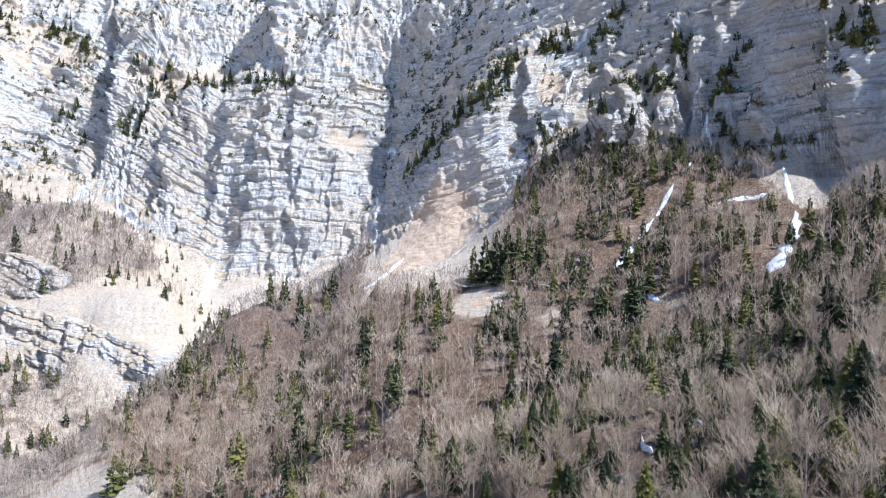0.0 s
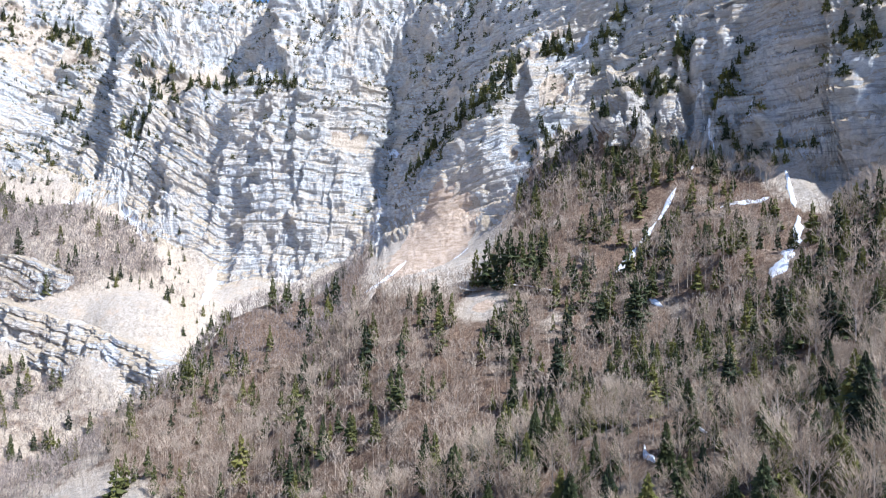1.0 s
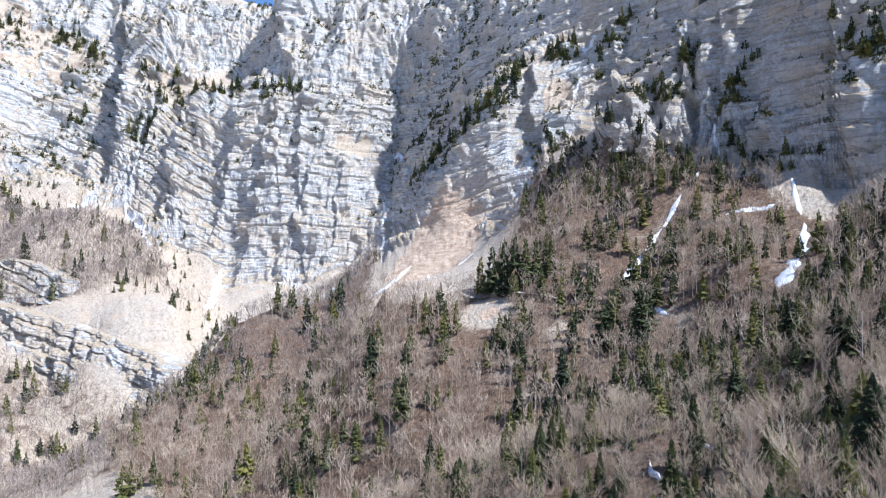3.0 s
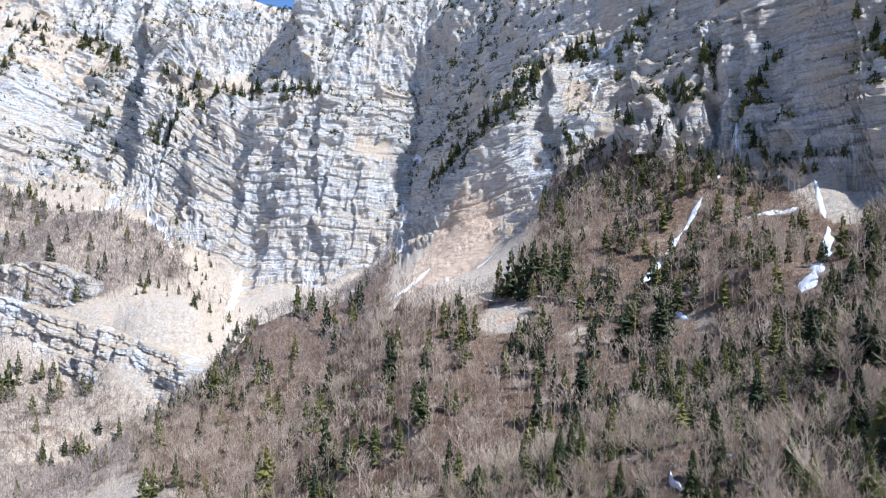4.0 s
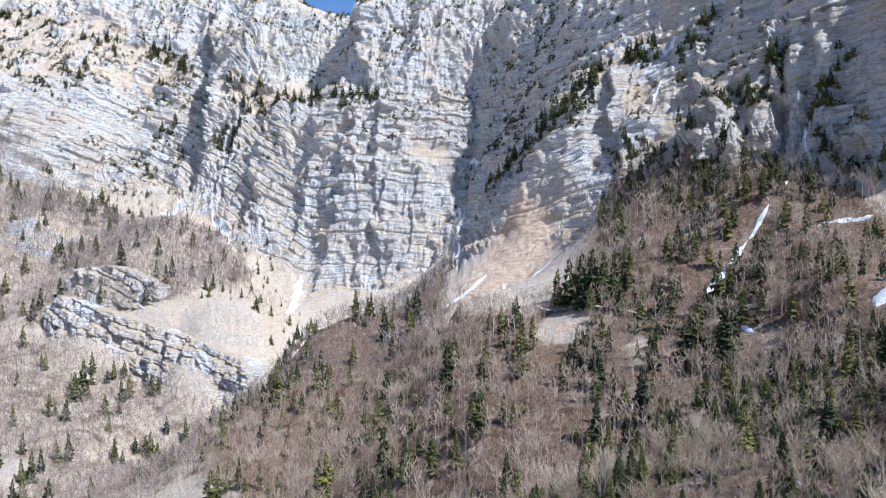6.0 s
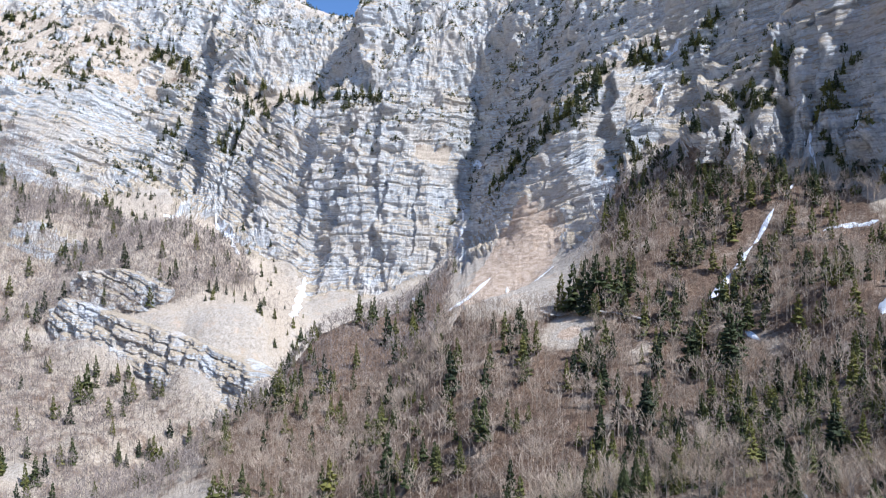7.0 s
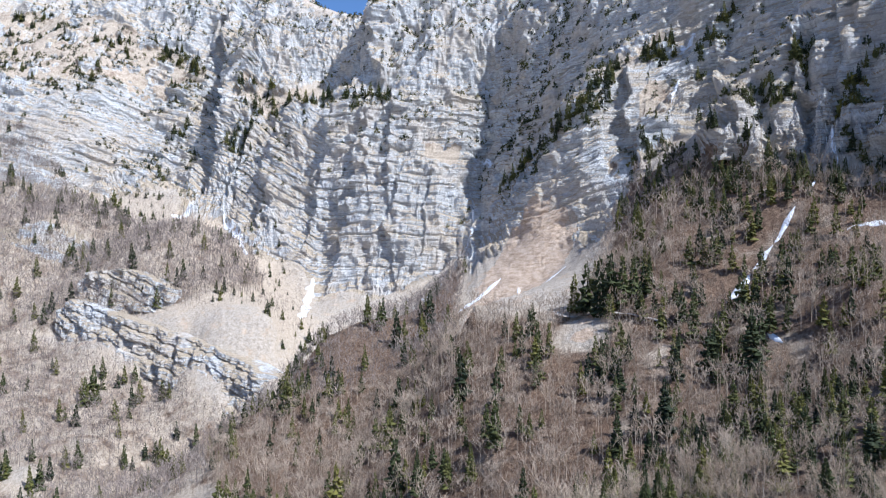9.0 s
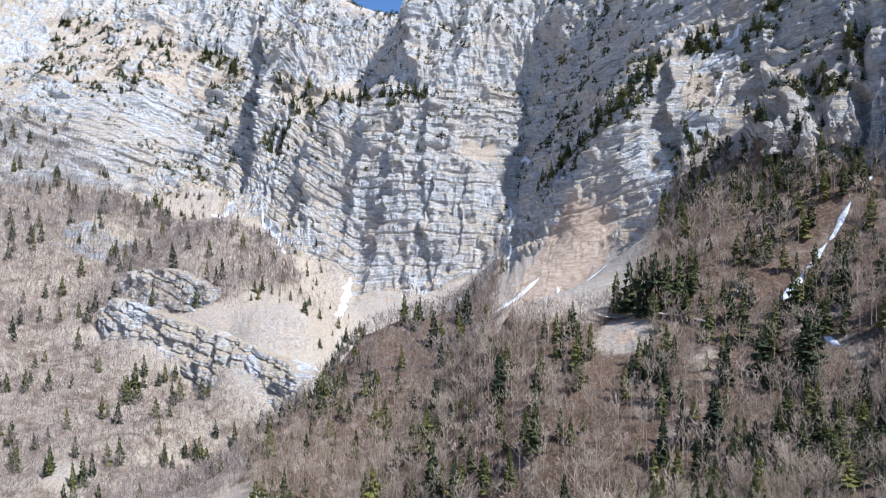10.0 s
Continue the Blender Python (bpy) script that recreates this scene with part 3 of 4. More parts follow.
def down(x, y, top=1200.0):
    """The ground's height under a place, and its normal; None off the sheet."""
    hit, normal, _, _ = SURFACE.ray_cast(Vector((x, y, top)), Vector((0, 0, -1)))
    return (hit.z, normal) if hit else (None, None)


# ---- trees ----
def mesh_of(name, verts, faces, material, tone=None):
    me = bpy.data.meshes.new(name)
    me.from_pydata(verts, [], faces)
    if tone is not None:
        a = me.attributes.new("tone", "FLOAT", "POINT")
        a.data.foreach_set("value", np.asarray(tone, np.float32))
    me.materials.append(material)
    return me


def tube(vs, fs, a, b, ra, rb, sides=3):
    """A tapered limb from a to b."""
    d = (b - a).normalized()
    u = d.orthogonal().normalized()
    w = d.cross(u)
    o = len(vs)
    for p, r in ((a, ra), (b, rb)):
        for k in range(sides):
            t = 2 * math.pi * k / sides
            vs.append(p + u * (r * math.cos(t)) + w * (r * math.sin(t)))
    for k in range(sides):
        m = (k + 1) % sides
        fs.append((o + k, o + m, o + sides + m, o + sides + k))


def sliver(vs, fs, a, b, wide, rng):
    """A thin twig that tapers to a point."""
    d = (b - a).normalized()
    u = d.orthogonal().normalized()
    u = (u * math.cos(rng.random() * 6.3) + d.cross(u) * math.sin(rng.random() * 6.3))
    o = len(vs)
    vs += [a - u * wide, a + u * wide, b]
    fs.append((o, o + 1, o + 2))


def conifer(rng, height, whorls, arms, detail):
    """Trunk and crown of a spruce or fir."""
    tv, tf, cv, cf = [], [], [], []
    tube(tv, tf, Vector((0, 0, -0.6)), Vector((0, 0, height * 0.97)), height * 0.013 + 0.06, 0.03, 5)
    low = 0.10 + 0.12 * rng.random()
    wide = height * (0.21 + 0.09 * rng.random())
    gap = height * (0.97 - low) / whorls
    for k in range(whorls):
        f = k / (whorls - 1)
        z = height * (low + (0.97 - low) * f)
        reach = wide * (1 - f) ** 0.8 * (0.75 + 0.4 * rng.random()) + 0.12
        turn = rng.random() * 6.28
        for a in range(arms):
            t = turn + 6.283 * (a + 0.5 * rng.random()) / arms
            if rng.random() < 0.06:
                continue
            L = reach * (0.65 + 0.5 * rng.random())
            d = Vector((math.cos(t), math.sin(t), 0))
            s = Vector((-math.sin(t), math.cos(t), 0))
            rise = 0.12 * L * (f - 0.35)
            root = Vector((0, 0, min(z + gap * (1.3 * rng.random() - 0.65), height * 0.97)))
            mid = root + d * (L * 0.55) + Vector((0, 0, rise - 0.10 * L))
            tip = root + d * L + Vector((0, 0, rise - (0.34 - 0.2 * f) * L))
            w = L * ((0.30 if detail else 0.24) + 0.14 * rng.random())
            drop = Vector((0, 0, -0.18 * L - 0.1))
            hang = Vector((0, 0, -gap * (1.1 + 0.8 * rng.random())))
            o = len(cv)
            if detail:
                w *= 0.62
                cv += [root + Vector((0, 0, 0.1)), mid + s * w + drop, tip, mid - s * w + drop, mid + Vector((0, 0, 0.12 * L))]
                cf += [(o, o + 1, o + 4), (o + 1, o + 2, o + 4), (o + 2, o + 3, o + 4), (o + 3, o, o + 4)]
                for q in (0.35, 0.6, 0.85):
                    b = root.lerp(tip, q)
                    for sign in (1, -1):
                        e = b + s * (sign * w * (2.6 - 1.6 * q) * (0.8 + 0.5 * rng.random())) + d * (0.2 * L) + hang * rng.random()
                        o2 = len(cv)
                        cv += [b - d * (0.09 * L), b + d * (0.09 * L), e]
                        cf.append((o2, o2 + 1, o2 + 2))
            else:
                cv += [root + Vector((0, 0, 0.15)), mid + s * w + drop, tip, mid - s * w + drop]
                cf += [(o, o + 1, o + 2), (o, o + 2, o + 3)]
            o = len(cv)
            cv += [root.lerp(tip, 0.15), tip, root.lerp(tip, 0.6) + hang + s * (w * (rng.random() - 0.5))]
            cf.append((o, o + 1, o + 2))
    return tv, tf, cv, cf


def bare_tree(rng, height, limbs, subs, twigs, thick, stout):
    """Trunk with steep limbs, and the brush of fine leafless twigs, of a beech or maple."""
    tv, tf, cv, cf = [], [], [], []
    lean = Vector(((rng.random() - 0.5) * 0.12, (rng.random() - 0.5) * 0.12, 1))
    fork = height * (0.22 + 0.16 * rng.random())
    r0 = height * 0.008 + 0.05
    top = lean * (height * 0.88)
    knee = lean * fork + Vector((rng.random() - 0.5, rng.random() - 0.5, 0)) * 0.5
    tube(tv, tf, Vector((0, 0, -0.6)), knee, r0, r0 * 0.75, 4)
    tube(tv, tf, knee, top, r0 * 0.7, 0.02, 3)
    spread = height * (0.235 + 0.08 * rng.random())
    for k in range(limbs):
        f = (k + rng.random() * 0.8) / limbs
        a = knee.lerp(top, 0.85 * f)
        t = k * 2.4 + rng.random()
        reach = spread * (0.75 + 0.5 * math.sin(math.pi * min(1.0, f + 0.25))) * (0.7 + 0.5 * rng.random()) * (1 - 0.4 * f)
        b = a + Vector((math.cos(t) * reach, math.sin(t) * reach, reach * (0.8 + 0.9 * rng.random())))
        b.z = min(b.z, height * (0.92 + 0.08 * rng.random()))
        if stout:
            tube(tv, tf, a, b, r0 * 0.20 * (1 - 0.6 * f), 0.010, 3)
        else:
            sliver(tv, tf, a, b, r0 * 0.26, rng)
        along = (b - a).normalized()
        for j in range(subs):
            q = 0.15 + 0.85 * (j + rng.random()) / subs
            c = a.lerp(b, q)
            v = (along * 0.6 + Vector((rng.random() - 0.5, rng.random() - 0.5, 0.55 * rng.random())) * 1.2).normalized()
            L = reach * (0.45 + 0.4 * rng.random())
            e = c + v * L
            sliver(cv, cf, c, e, thick * 1.3, rng)
            for i in range(twigs):
                p = c.lerp(e, 0.15 + 0.85 * rng.random())
                v2 = (v * 1.1 + Vector((rng.random() - 0.5, rng.random() - 0.5, rng.random() - 0.25)) * 1.2).normalized()
                sliver(cv, cf, p, p + v2 * (L * (0.3 + 0.4 * rng.random())), thick, rng)
    return tv, tf, cv, cf


def tree_thing(name, label, category, group, made, crown_material):
    base = new(name)
    tv, tf, cv, cf = made
    trunk = new("trunk", mesh_of(f"{name}_trunk", tv, tf, BARK))
    crown = new("crown", mesh_of(f"{name}_crown", cv, cf, crown_material))
    trunk.parent = crown.parent = base
    return tagged(base, label, category, group)


TREE_RNG = random.Random(7)
CONIFER_LABELS = ("dark green spruce standing on the wooded slope", "yellow-green fir standing among bare trees", "slender dark fir on the leaf-littered slope", "tall full-crowned spruce on the hillside")
BARE_LABELS = ("leafless grey-brown beech on the wooded slope", "leafless maple with pale spreading limbs", "slender leafless beech with fine upright twigs", "broad leafless tree with a reddish-grey haze of twigs")
CONIFER_MODELS = [tree_thing("conifer", CONIFER_LABELS[i], "conifer", "conifers on the spur", conifer(TREE_RNG, 20, 28 + i, 10, True), NEEDLE) for i in range(4)]
CONIFER_MID = [tree_thing("conifer", CONIFER_LABELS[i], "conifer", "conifers on the spur", conifer(TREE_RNG, 20, 17 + i, 8, False), NEEDLE) for i in range(4)]
BARE_MODELS = [tree_thing("bare_tree", BARE_LABELS[i], "tree", "bare trees on the spur", bare_tree(TREE_RNG, 16, 16, 9, 14, 0.018, True), TWIG) for i in range(4)]
BARE_MID = [tree_thing("bare_tree", BARE_LABELS[i], "tree", "bare trees on the spur", bare_tree(TREE_RNG, 16, 13, 8, 11, 0.027, True), TWIG) for i in range(4)]
CONIFER_FAR = [conifer(TREE_RNG, 20, 10, 6, False) for i in range(6)]
BARE_FAR = [bare_tree(TREE_RNG, 16, 8, 4, 8, 0.060, False) for i in range(6)]
BARE_DISTANT = [bare_tree(TREE_RNG, 16, 5, 3, 3, 0.17, False) for i in range(6)]
SHRUB_FAR = [conifer(TREE_RNG, 20, 4, 3, False) for i in range(5)]
MODEL_USED = {}


def plant(models, which, x, y, height, native):
    """Sets one tree of its own on the ground."""
    z, _ = down(x, y)
    if z is None:
        return
    m = Matrix.LocRotScale((x, y, z), Euler((0, 0, TREE_RNG.random() * 6.28)), None)
    k = height / native
    ob = models[which]
    if ob not in MODEL_USED:
        MODEL_USED[ob] = True
        ob.scale = (k, k, k)
        ob.matrix_basis = m @ Matrix.Diagonal((k, k, k, 1))
    else:
        made = copy_thing(ob, m)
        made.scale = (k, k, k)


class Grove:
    """Many far trees in one mesh."""

    def __init__(self, name, label, category, models, material):
        self.name, self.label, self.category, self.material = name, label, category, material
        self.models = []
        for tv, tf, cv, cf in models:
            faces = [f for f in tf] + [tuple(i + len(tv) for i in f) for f in cf]
            tris = [(f[0], f[k], f[k + 1]) for f in faces for k in range(1, len(f) - 1)]
            self.models.append((np.array([tuple(v) for v in tv + cv]), np.array(tris, np.int32)))
        self.verts, self.faces, self.tone, self.count = [], [], [], 0

    def add(self, x, y, height, native, squat=1.0):
        z, _ = down(x, y)
        if z is None:
            return
        v, f = self.models[TREE_RNG.randrange(len(self.models))]
        t, k = TREE_RNG.random() * 6.28, height / native
        wide = k * (0.85 + 0.3 * TREE_RNG.random()) * squat
        c, s = math.cos(t) * wide, math.sin(t) * wide
        self.verts.append(np.stack([v[:, 0] * c - v[:, 1] * s + x, v[:, 0] * s + v[:, 1] * c + y, v[:, 2] * k + z], -1))
        self.faces.append(f + self.count)
        self.tone.append(np.full(len(v), TREE_RNG.random(), np.float32))
        self.count += len(v)

    def done(self):
        me = bpy.data.meshes.new(self.name)
        tris = np.concatenate(self.faces).astype(np.int32)
        me.vertices.add(self.count)
        me.vertices.foreach_set("co", np.concatenate(self.verts).astype(np.float32).ravel())
        me.loops.add(tris.size)
        me.loops.foreach_set("vertex_index", tris.ravel())
        me.polygons.add(len(tris))
        me.polygons.foreach_set("loop_start", np.arange(len(tris), dtype=np.int32) * 3)
        me.update(calc_edges=True)
        me.attributes.new("tone", "FLOAT", "POINT").data.foreach_set("value", np.concatenate(self.tone))
        me.materials.append(self.material)
        return tagged(new(self.name, me), self.label, self.category, kind="stuff")


far_conifers = Grove("far_conifers", "dark conifers scattered over slopes and cliff ledges", "conifers", CONIFER_FAR, NEEDLE_FAR)
far_bare = Grove("far_bare_trees", "leafless grey-brown woodland on the spur", "woodland", BARE_FAR, TWIG_FAR)
distant_bare = Grove("distant_bare_trees", "distant leafless woodland and scrub below the cliffs", "woodland", BARE_DISTANT, TWIG_DISTANT)


def scatter(poly, gap, grain=24.0, flat=1.0, seed=5):
    """Uneven points about gap apart inside a plan outline, each with the density of its clump."""
    xs, ys = [q[0] for q in poly], [q[1] for q in poly]
    gx, gy = np.meshgrid(np.arange(min(xs), max(xs), gap), np.arange(min(ys), max(ys), gap), indexing="ij")
    gx = gx.ravel() + gap * np.random.random(gx.size)
    gy = gy.ravel() + gap * np.random.random(gy.size)
    keep = inside(poly, gx, gy) & (gy > 30) & (gx > -0.98 * gy) & (gx < 0.67 * gy)
    gx, gy = gx[keep], gy[keep]
    return list(zip(gx.tolist(), gy.tolist(), fractal(gx / grain, gy / (grain * flat), gx * 0, 3, seed).tolist()))


# conifers that stand out, as plan place and height, by where they grow
SLOPE_CONIFERS = [(24, 305, 16), (28, 300, 14), (32, 309, 18), (35, 306, 13), (22, 312, 13), (45, 294, 8), (41, 259, 21), (35, 240, 15), (34, 248, 13), (27, 239, 18), (25, 249, 11), (9, 210, 11), (13, 241, 12), (16, 242, 10), (52, 301, 13), (60, 326, 17), (63, 290, 18), (75, 278, 27), (80, 285, 18), (69, 248, 15), (57, 244, 14), (62, 253, 16), (55, 193, 13), (58, 189, 11), (61, 209, 10), (74, 206, 13), (85, 239, 11), (89, 229, 13), (70, 185, 8), (70, 174, 14), (72, 172, 8)]
NEAR_CONIFERS = [(92, 192, 18), (98, 208, 14), (90, 186, 11), (95, 167, 14), (100, 164, 12), (103, 168, 12), (103, 184, 9), (46, 133, 9), (58, 175, 10), (65, 163, 7), (53, 111, 14), (56, 107, 15), (58, 101, 9), (60, 99, 8), (81, 314, 20), (84, 319, 17), (65, 326, 14), (44, 338, 14), (-2, 323, 18), (3, 322, 17), (-6, 345, 14), (-12, 345, 14), (-9, 332, 14), (-19, 304, 19), (-18, 322, 13), (-18, 277, 20), (-22, 286, 15), (-3, 208, 16), (-6, 210, 11), (-19, 250, 14)]
SPUR_CONIFERS = [(-87, 301, 24), (-96, 320, 14), (-59, 289, 25), (-49, 283, 18), (-53, 271, 15), (-60, 273, 18), (-79, 340, 18), (-70, 330, 21), (-76, 381, 24), (-36, 321, 23), (-37, 317, 13), (-34, 335, 17), (-156, 335, 20), (-154, 340, 18), (-144, 342, 16), (-136, 330, 15), (-111, 446, 17), (-121, 494, 24), (-111, 488, 21), (-95, 470, 25), (-90, 470, 20), (-79, 474, 20), (-76, 490, 23), (-110, 494, 21), (-155, 424, 21), (-148, 425, 19), (-183, 428, 15), (5, 174, 8), (-29, 258, 11)]
UPPER_CONIFERS = [(16, 363, 20), (22, 358, 24), (27, 347, 28), (32, 344, 29), (37, 343, 26), (42, 345, 22), (20, 356, 15), (29, 343, 17), (43, 334, 15), (98, 309, 20), (113, 287, 16), (115, 282, 14), (141, 311, 15), (146, 311, 15), (140, 268, 17), (132, 246, 12), (136, 240, 13), (120, 204, 13), (139, 239, 12), (146, 236, 11), (140, 230, 11), (59, 323, 16), (44, 331, 13), (103, 331, 16), (87, 314, 15), (66, 296, 17), (62, 313, 18)]
CLIFF_FOOT_CONIFERS = [(92, 407, 11), (97, 406, 12), (103, 406, 11), (107, 405, 13), (112, 402, 12), (98, 397, 13), (107, 394, 12), (113, 385, 8), (119, 382, 12), (120, 373, 12), (108, 376, 10), (133, 371, 11), (138, 372, 13), (148, 378, 13), (154, 384, 13), (159, 382, 9), (161, 374, 10), (170, 357, 11), (166, 355, 10), (81, 411, 12), (86, 411, 10), (123, 369, 12), (126, 364, 10), (139, 366, 8)]
BUTTRESS_CONIFERS = [(9, 564, 14), (14, 555, 17), (21, 550, 17), (28, 546, 14), (31, 550, 15), (39, 558, 17), (44, 562, 16), (52, 565, 18), (55, 578, 17), (42, 546, 13), (37, 543, 17), (52, 559, 13), (62, 588, 16), (83, 584, 15), (90, 582, 17), (96, 582, 14), (93, 579, 14), (104, 586, 18), (-35, 712, 16), (-23, 609, 17), (-15, 594, 17), (-9, 589, 16), (0, 575, 16), (118, 549, 18), (123, 551, 14), (128, 551, 14), (136, 553, 18), (143, 557, 14), (147, 559, 17)]
LEDGE_CONIFERS = [(-376, 872, 13), (-372, 889, 15), (-388, 890, 20), (-351, 888, 16), (-341, 877, 17), (-315, 867, 19), (-307, 873, 17), (-282, 834, 19), (-275, 840, 21), (-265, 850, 19), (-258, 850, 22), (-225, 816, 18), (-214, 808, 21), (-207, 816, 22), (-195, 808, 19), (-183, 799, 22), (-172, 797, 16), (-352, 861, 18), (-335, 860, 13), (-326, 852, 17), (-361, 868, 22), (-376, 850, 15), (-366, 849, 18), (-355, 841, 21), (-381, 847, 22), (-389, 846, 22)]
WALL_CONIFERS = [(140, 424, 12), (143, 425, 14), (147, 423, 9), (142, 427, 14), (135, 420, 9), (148, 435, 10), (163, 398, 13), (160, 396, 9), (167, 398, 11), (157, 397, 9), (189, 347, 11), (193, 346, 12), (196, 343, 13), (197, 336, 14), (202, 335, 12), (205, 335, 14), (117, 422, 12), (126, 434, 12), (128, 422, 14), (71, 509, 13), (74, 509, 12), (66, 513, 10), (83, 510, 11), (88, 472, 9)]
WEST_CONIFERS = [(-821, 1004, 19), (-825, 1033, 22), (-804, 1031, 18), (-796, 1048, 22), (-778, 964, 17), (-756, 916, 14), (-728, 915, 18), (-697, 896, 14), (-750, 1020, 15), (-723, 998, 15), (-665, 988, 22), (-651, 992, 14), (-639, 989, 17), (-633, 1001, 20), (-644, 923, 18), (-624, 920, 18), (-627, 938, 16), (-627, 897, 14), (-561, 1010, 19), (-538, 1006, 19), (-512, 998, 19), (-506, 992, 16), (-347, 886, 20), (-837, 1036, 20)]
# row added along the spur edge to darken its shaded side
ADDED_EDGE_CONIFERS = [(-169, 451, 16), (-169, 458, 14), (-169, 464, 17), (-168, 468, 15), (-166, 472, 16), (-207, 593, 14), (-205, 596, 17), (-204, 604, 15), (-204, 614, 16), (-155, 490, 14), (-197, 632, 13), (-182, 438, 15), (-180, 444, 13), (-174, 443, 14)]
LOWER_CONIFERS = [(-305, 406, 21), (-309, 402, 18), (-347, 520, 36), (-319, 538, 22), (-320, 528, 21), (-304, 545, 19), (-270, 483, 24), (-263, 480, 21), (-238, 602, 16), (-187, 451, 17), (-153, 424, 21), (-149, 437, 17), (-284, 461, 20), (-330, 408, 21), (-366, 436, 15), (-352, 487, 21), (-350, 514, 27), (-246, 426, 18), (-188, 393, 10), (-387, 440, 20), (-445, 498, 18), (-432, 503, 22), (-438, 571, 25), (-503, 768, 27), (-506, 791, 28), (-478, 759, 30), (-461, 749, 26), (-593, 814, 22)]
HIGH_LEDGE_CONIFERS = [(-577, 1005, 14), (-561, 998, 16), (-555, 1007, 17), (-538, 1003, 17), (-531, 1010, 14), (-517, 1001, 14), (-509, 998, 20), (-503, 992, 20), (-549, 1016, 14), (-564, 1013, 18), (-621, 1007, 14), (-615, 989, 19), (-542, 1019, 15), (-534, 974, 13), (-524, 968, 17), (-492, 937, 19), (-501, 922, 19), (-493, 922, 14), (-452, 884, 13), (-512, 877, 13), (-491, 867, 19)]

def free(x, y):
    return all((x - a) ** 2 + (y - b) ** 2 > r * r for a, b, r in BARE_SPOTS)


near_conifers = SLOPE_CONIFERS + NEAR_CONIFERS + SPUR_CONIFERS + UPPER_CONIFERS
near_bare = []
PLACED = list(near_conifers)
for px, py, clump in scatter(SPUR_WOOD, 4.7):
    if not free(px, py) or any((px - a) ** 2 + (py - b) ** 2 < (2.6 + 0.004 * py) ** 2 for a, b, _ in PLACED):
        continue
    east = min(1.0, max(0.0, (px / py + 0.08) / 0.24))
    if TREE_RNG.random() < 0.05 + 0.15 * east + 0.5 * max(0, clump - 0.50):
        near_conifers.append((px, py, 8 + 8 * TREE_RNG.random()))
    elif TREE_RNG.random() < (0.95 if py > 230 else 0.78) + 0.6 * (clump - 0.3):
        near_bare.append((px, py, (8.0 if py > 230 else 6.5) + 7.0 * TREE_RNG.random()))
near_conifers.sort(key=lambda p: p[0] ** 2 + p[1] ** 2)
near_bare.sort(key=lambda p: p[0] ** 2 + p[1] ** 2)
for i, (px, py, h) in enumerate(near_conifers):
    if i < 260:
        plant(CONIFER_MODELS if i < 70 else CONIFER_MID, TREE_RNG.randrange(4) if 3 < i < 70 or i > 73 else (i if i < 4 else i - 70), px, py, h, 20)
    else:
        far_conifers.add(px, py, h, 20)
for i, (px, py, h) in enumerate(near_bare):
    if i < 290:
        plant(BARE_MODELS if i < 90 else BARE_MID, TREE_RNG.randrange(4) if 3 < i < 90 or i > 93 else (i if i < 4 else i - 90), px, py, h, 16)
    else:
        (far_bare if py < 420 else distant_bare).add(px, py, h, 16)
for px, py, h in CLIFF_FOOT_CONIFERS + BUTTRESS_CONIFERS + WALL_CONIFERS + LEDGE_CONIFERS + ADDED_EDGE_CONIFERS + LOWER_CONIFERS + HIGH_LEDGE_CONIFERS + WEST_CONIFERS:
    far_conifers.add(px, py, h * 0.9, 20)
    for k in range(2):
        far_conifers.add(px + 9 * (TREE_RNG.random() - 0.5), py + 9 * (TREE_RNG.random() - 0.5), h * (0.35 + 0.4 * TREE_RNG.random()), 20)
for px, py, clump in scatter(OPEN_SLOPE, 5.0):
    if TREE_RNG.random() < 0.75:
        (far_conifers if TREE_RNG.random() < 0.10 else distant_bare).add(px, py, 3 + 8 * TREE_RNG.random() ** 2, 16)
for px, py, clump in scatter(KNOLL_WOOD, 4.6):
    (far_conifers if TREE_RNG.random() < 0.04 else distant_bare).add(px, py, 10 + 7 * TREE_RNG.random(), 15)
for px, py, clump in scatter(LOWER_WOOD, 5.0):
    if not free(px, py):
        continue
    (far_conifers if TREE_RNG.random() < 0.035 else distant_bare).add(px, py, 8 + 8 * TREE_RNG.random(), 16)

# dwarf pines and shrubs that cling to the ledges
ledge_shrubs = Grove("ledge_shrubs", "dark dwarf pines and shrubs clinging to rock ledges", "shrubs", SHRUB_FAR, NEEDLE_FAR)
CLIFFS = metres([(-470, 640), (-460, 470), (-330, 475), (-215, 470), (-170, 440), (-60, 440), (-35, 340), (20, 300), (60, 240), (95, 190), (130, 190), (130, 300), (60, 430), (-40, 520), (-190, 640)])
for px, py, clump in scatter(CLIFFS, 5.5, 22.0, 1.0, 15):
    if clump < 0.52:
        continue
    z, n = down(px, py)
    if z is not None and abs(n.z) > 0.30 and TREE_RNG.random() < 0.12 + 3.5 * (clump - 0.52):
        ledge_shrubs.add(px, py, 3.5 + 5 * TREE_RNG.random() ** 2, 20, 2.0)
CRAGS = metres([(-235, 600), (-240, 540), (-165, 500), (-110, 478), (-50, 470), (-28, 440), (-5, 400), (40, 372), (75, 350), (60, 440), (-20, 520), (-120, 580)])
for px, py, clump in scatter(CRAGS, 4.2, 16.0, 1.0, 35):
    if clump > 0.46 and TREE_RNG.random() < 0.10 + 2.2 * (clump - 0.46):
        ledge_shrubs.add(px, py, 2.5 + 4.5 * TREE_RNG.random() ** 2, 20, 2.2)
SHADED_WALL = [(-52, 830), (-30, 735), (10, 665), (60, 625), (105, 635), (120, 690), (60, 770), (0, 860)]
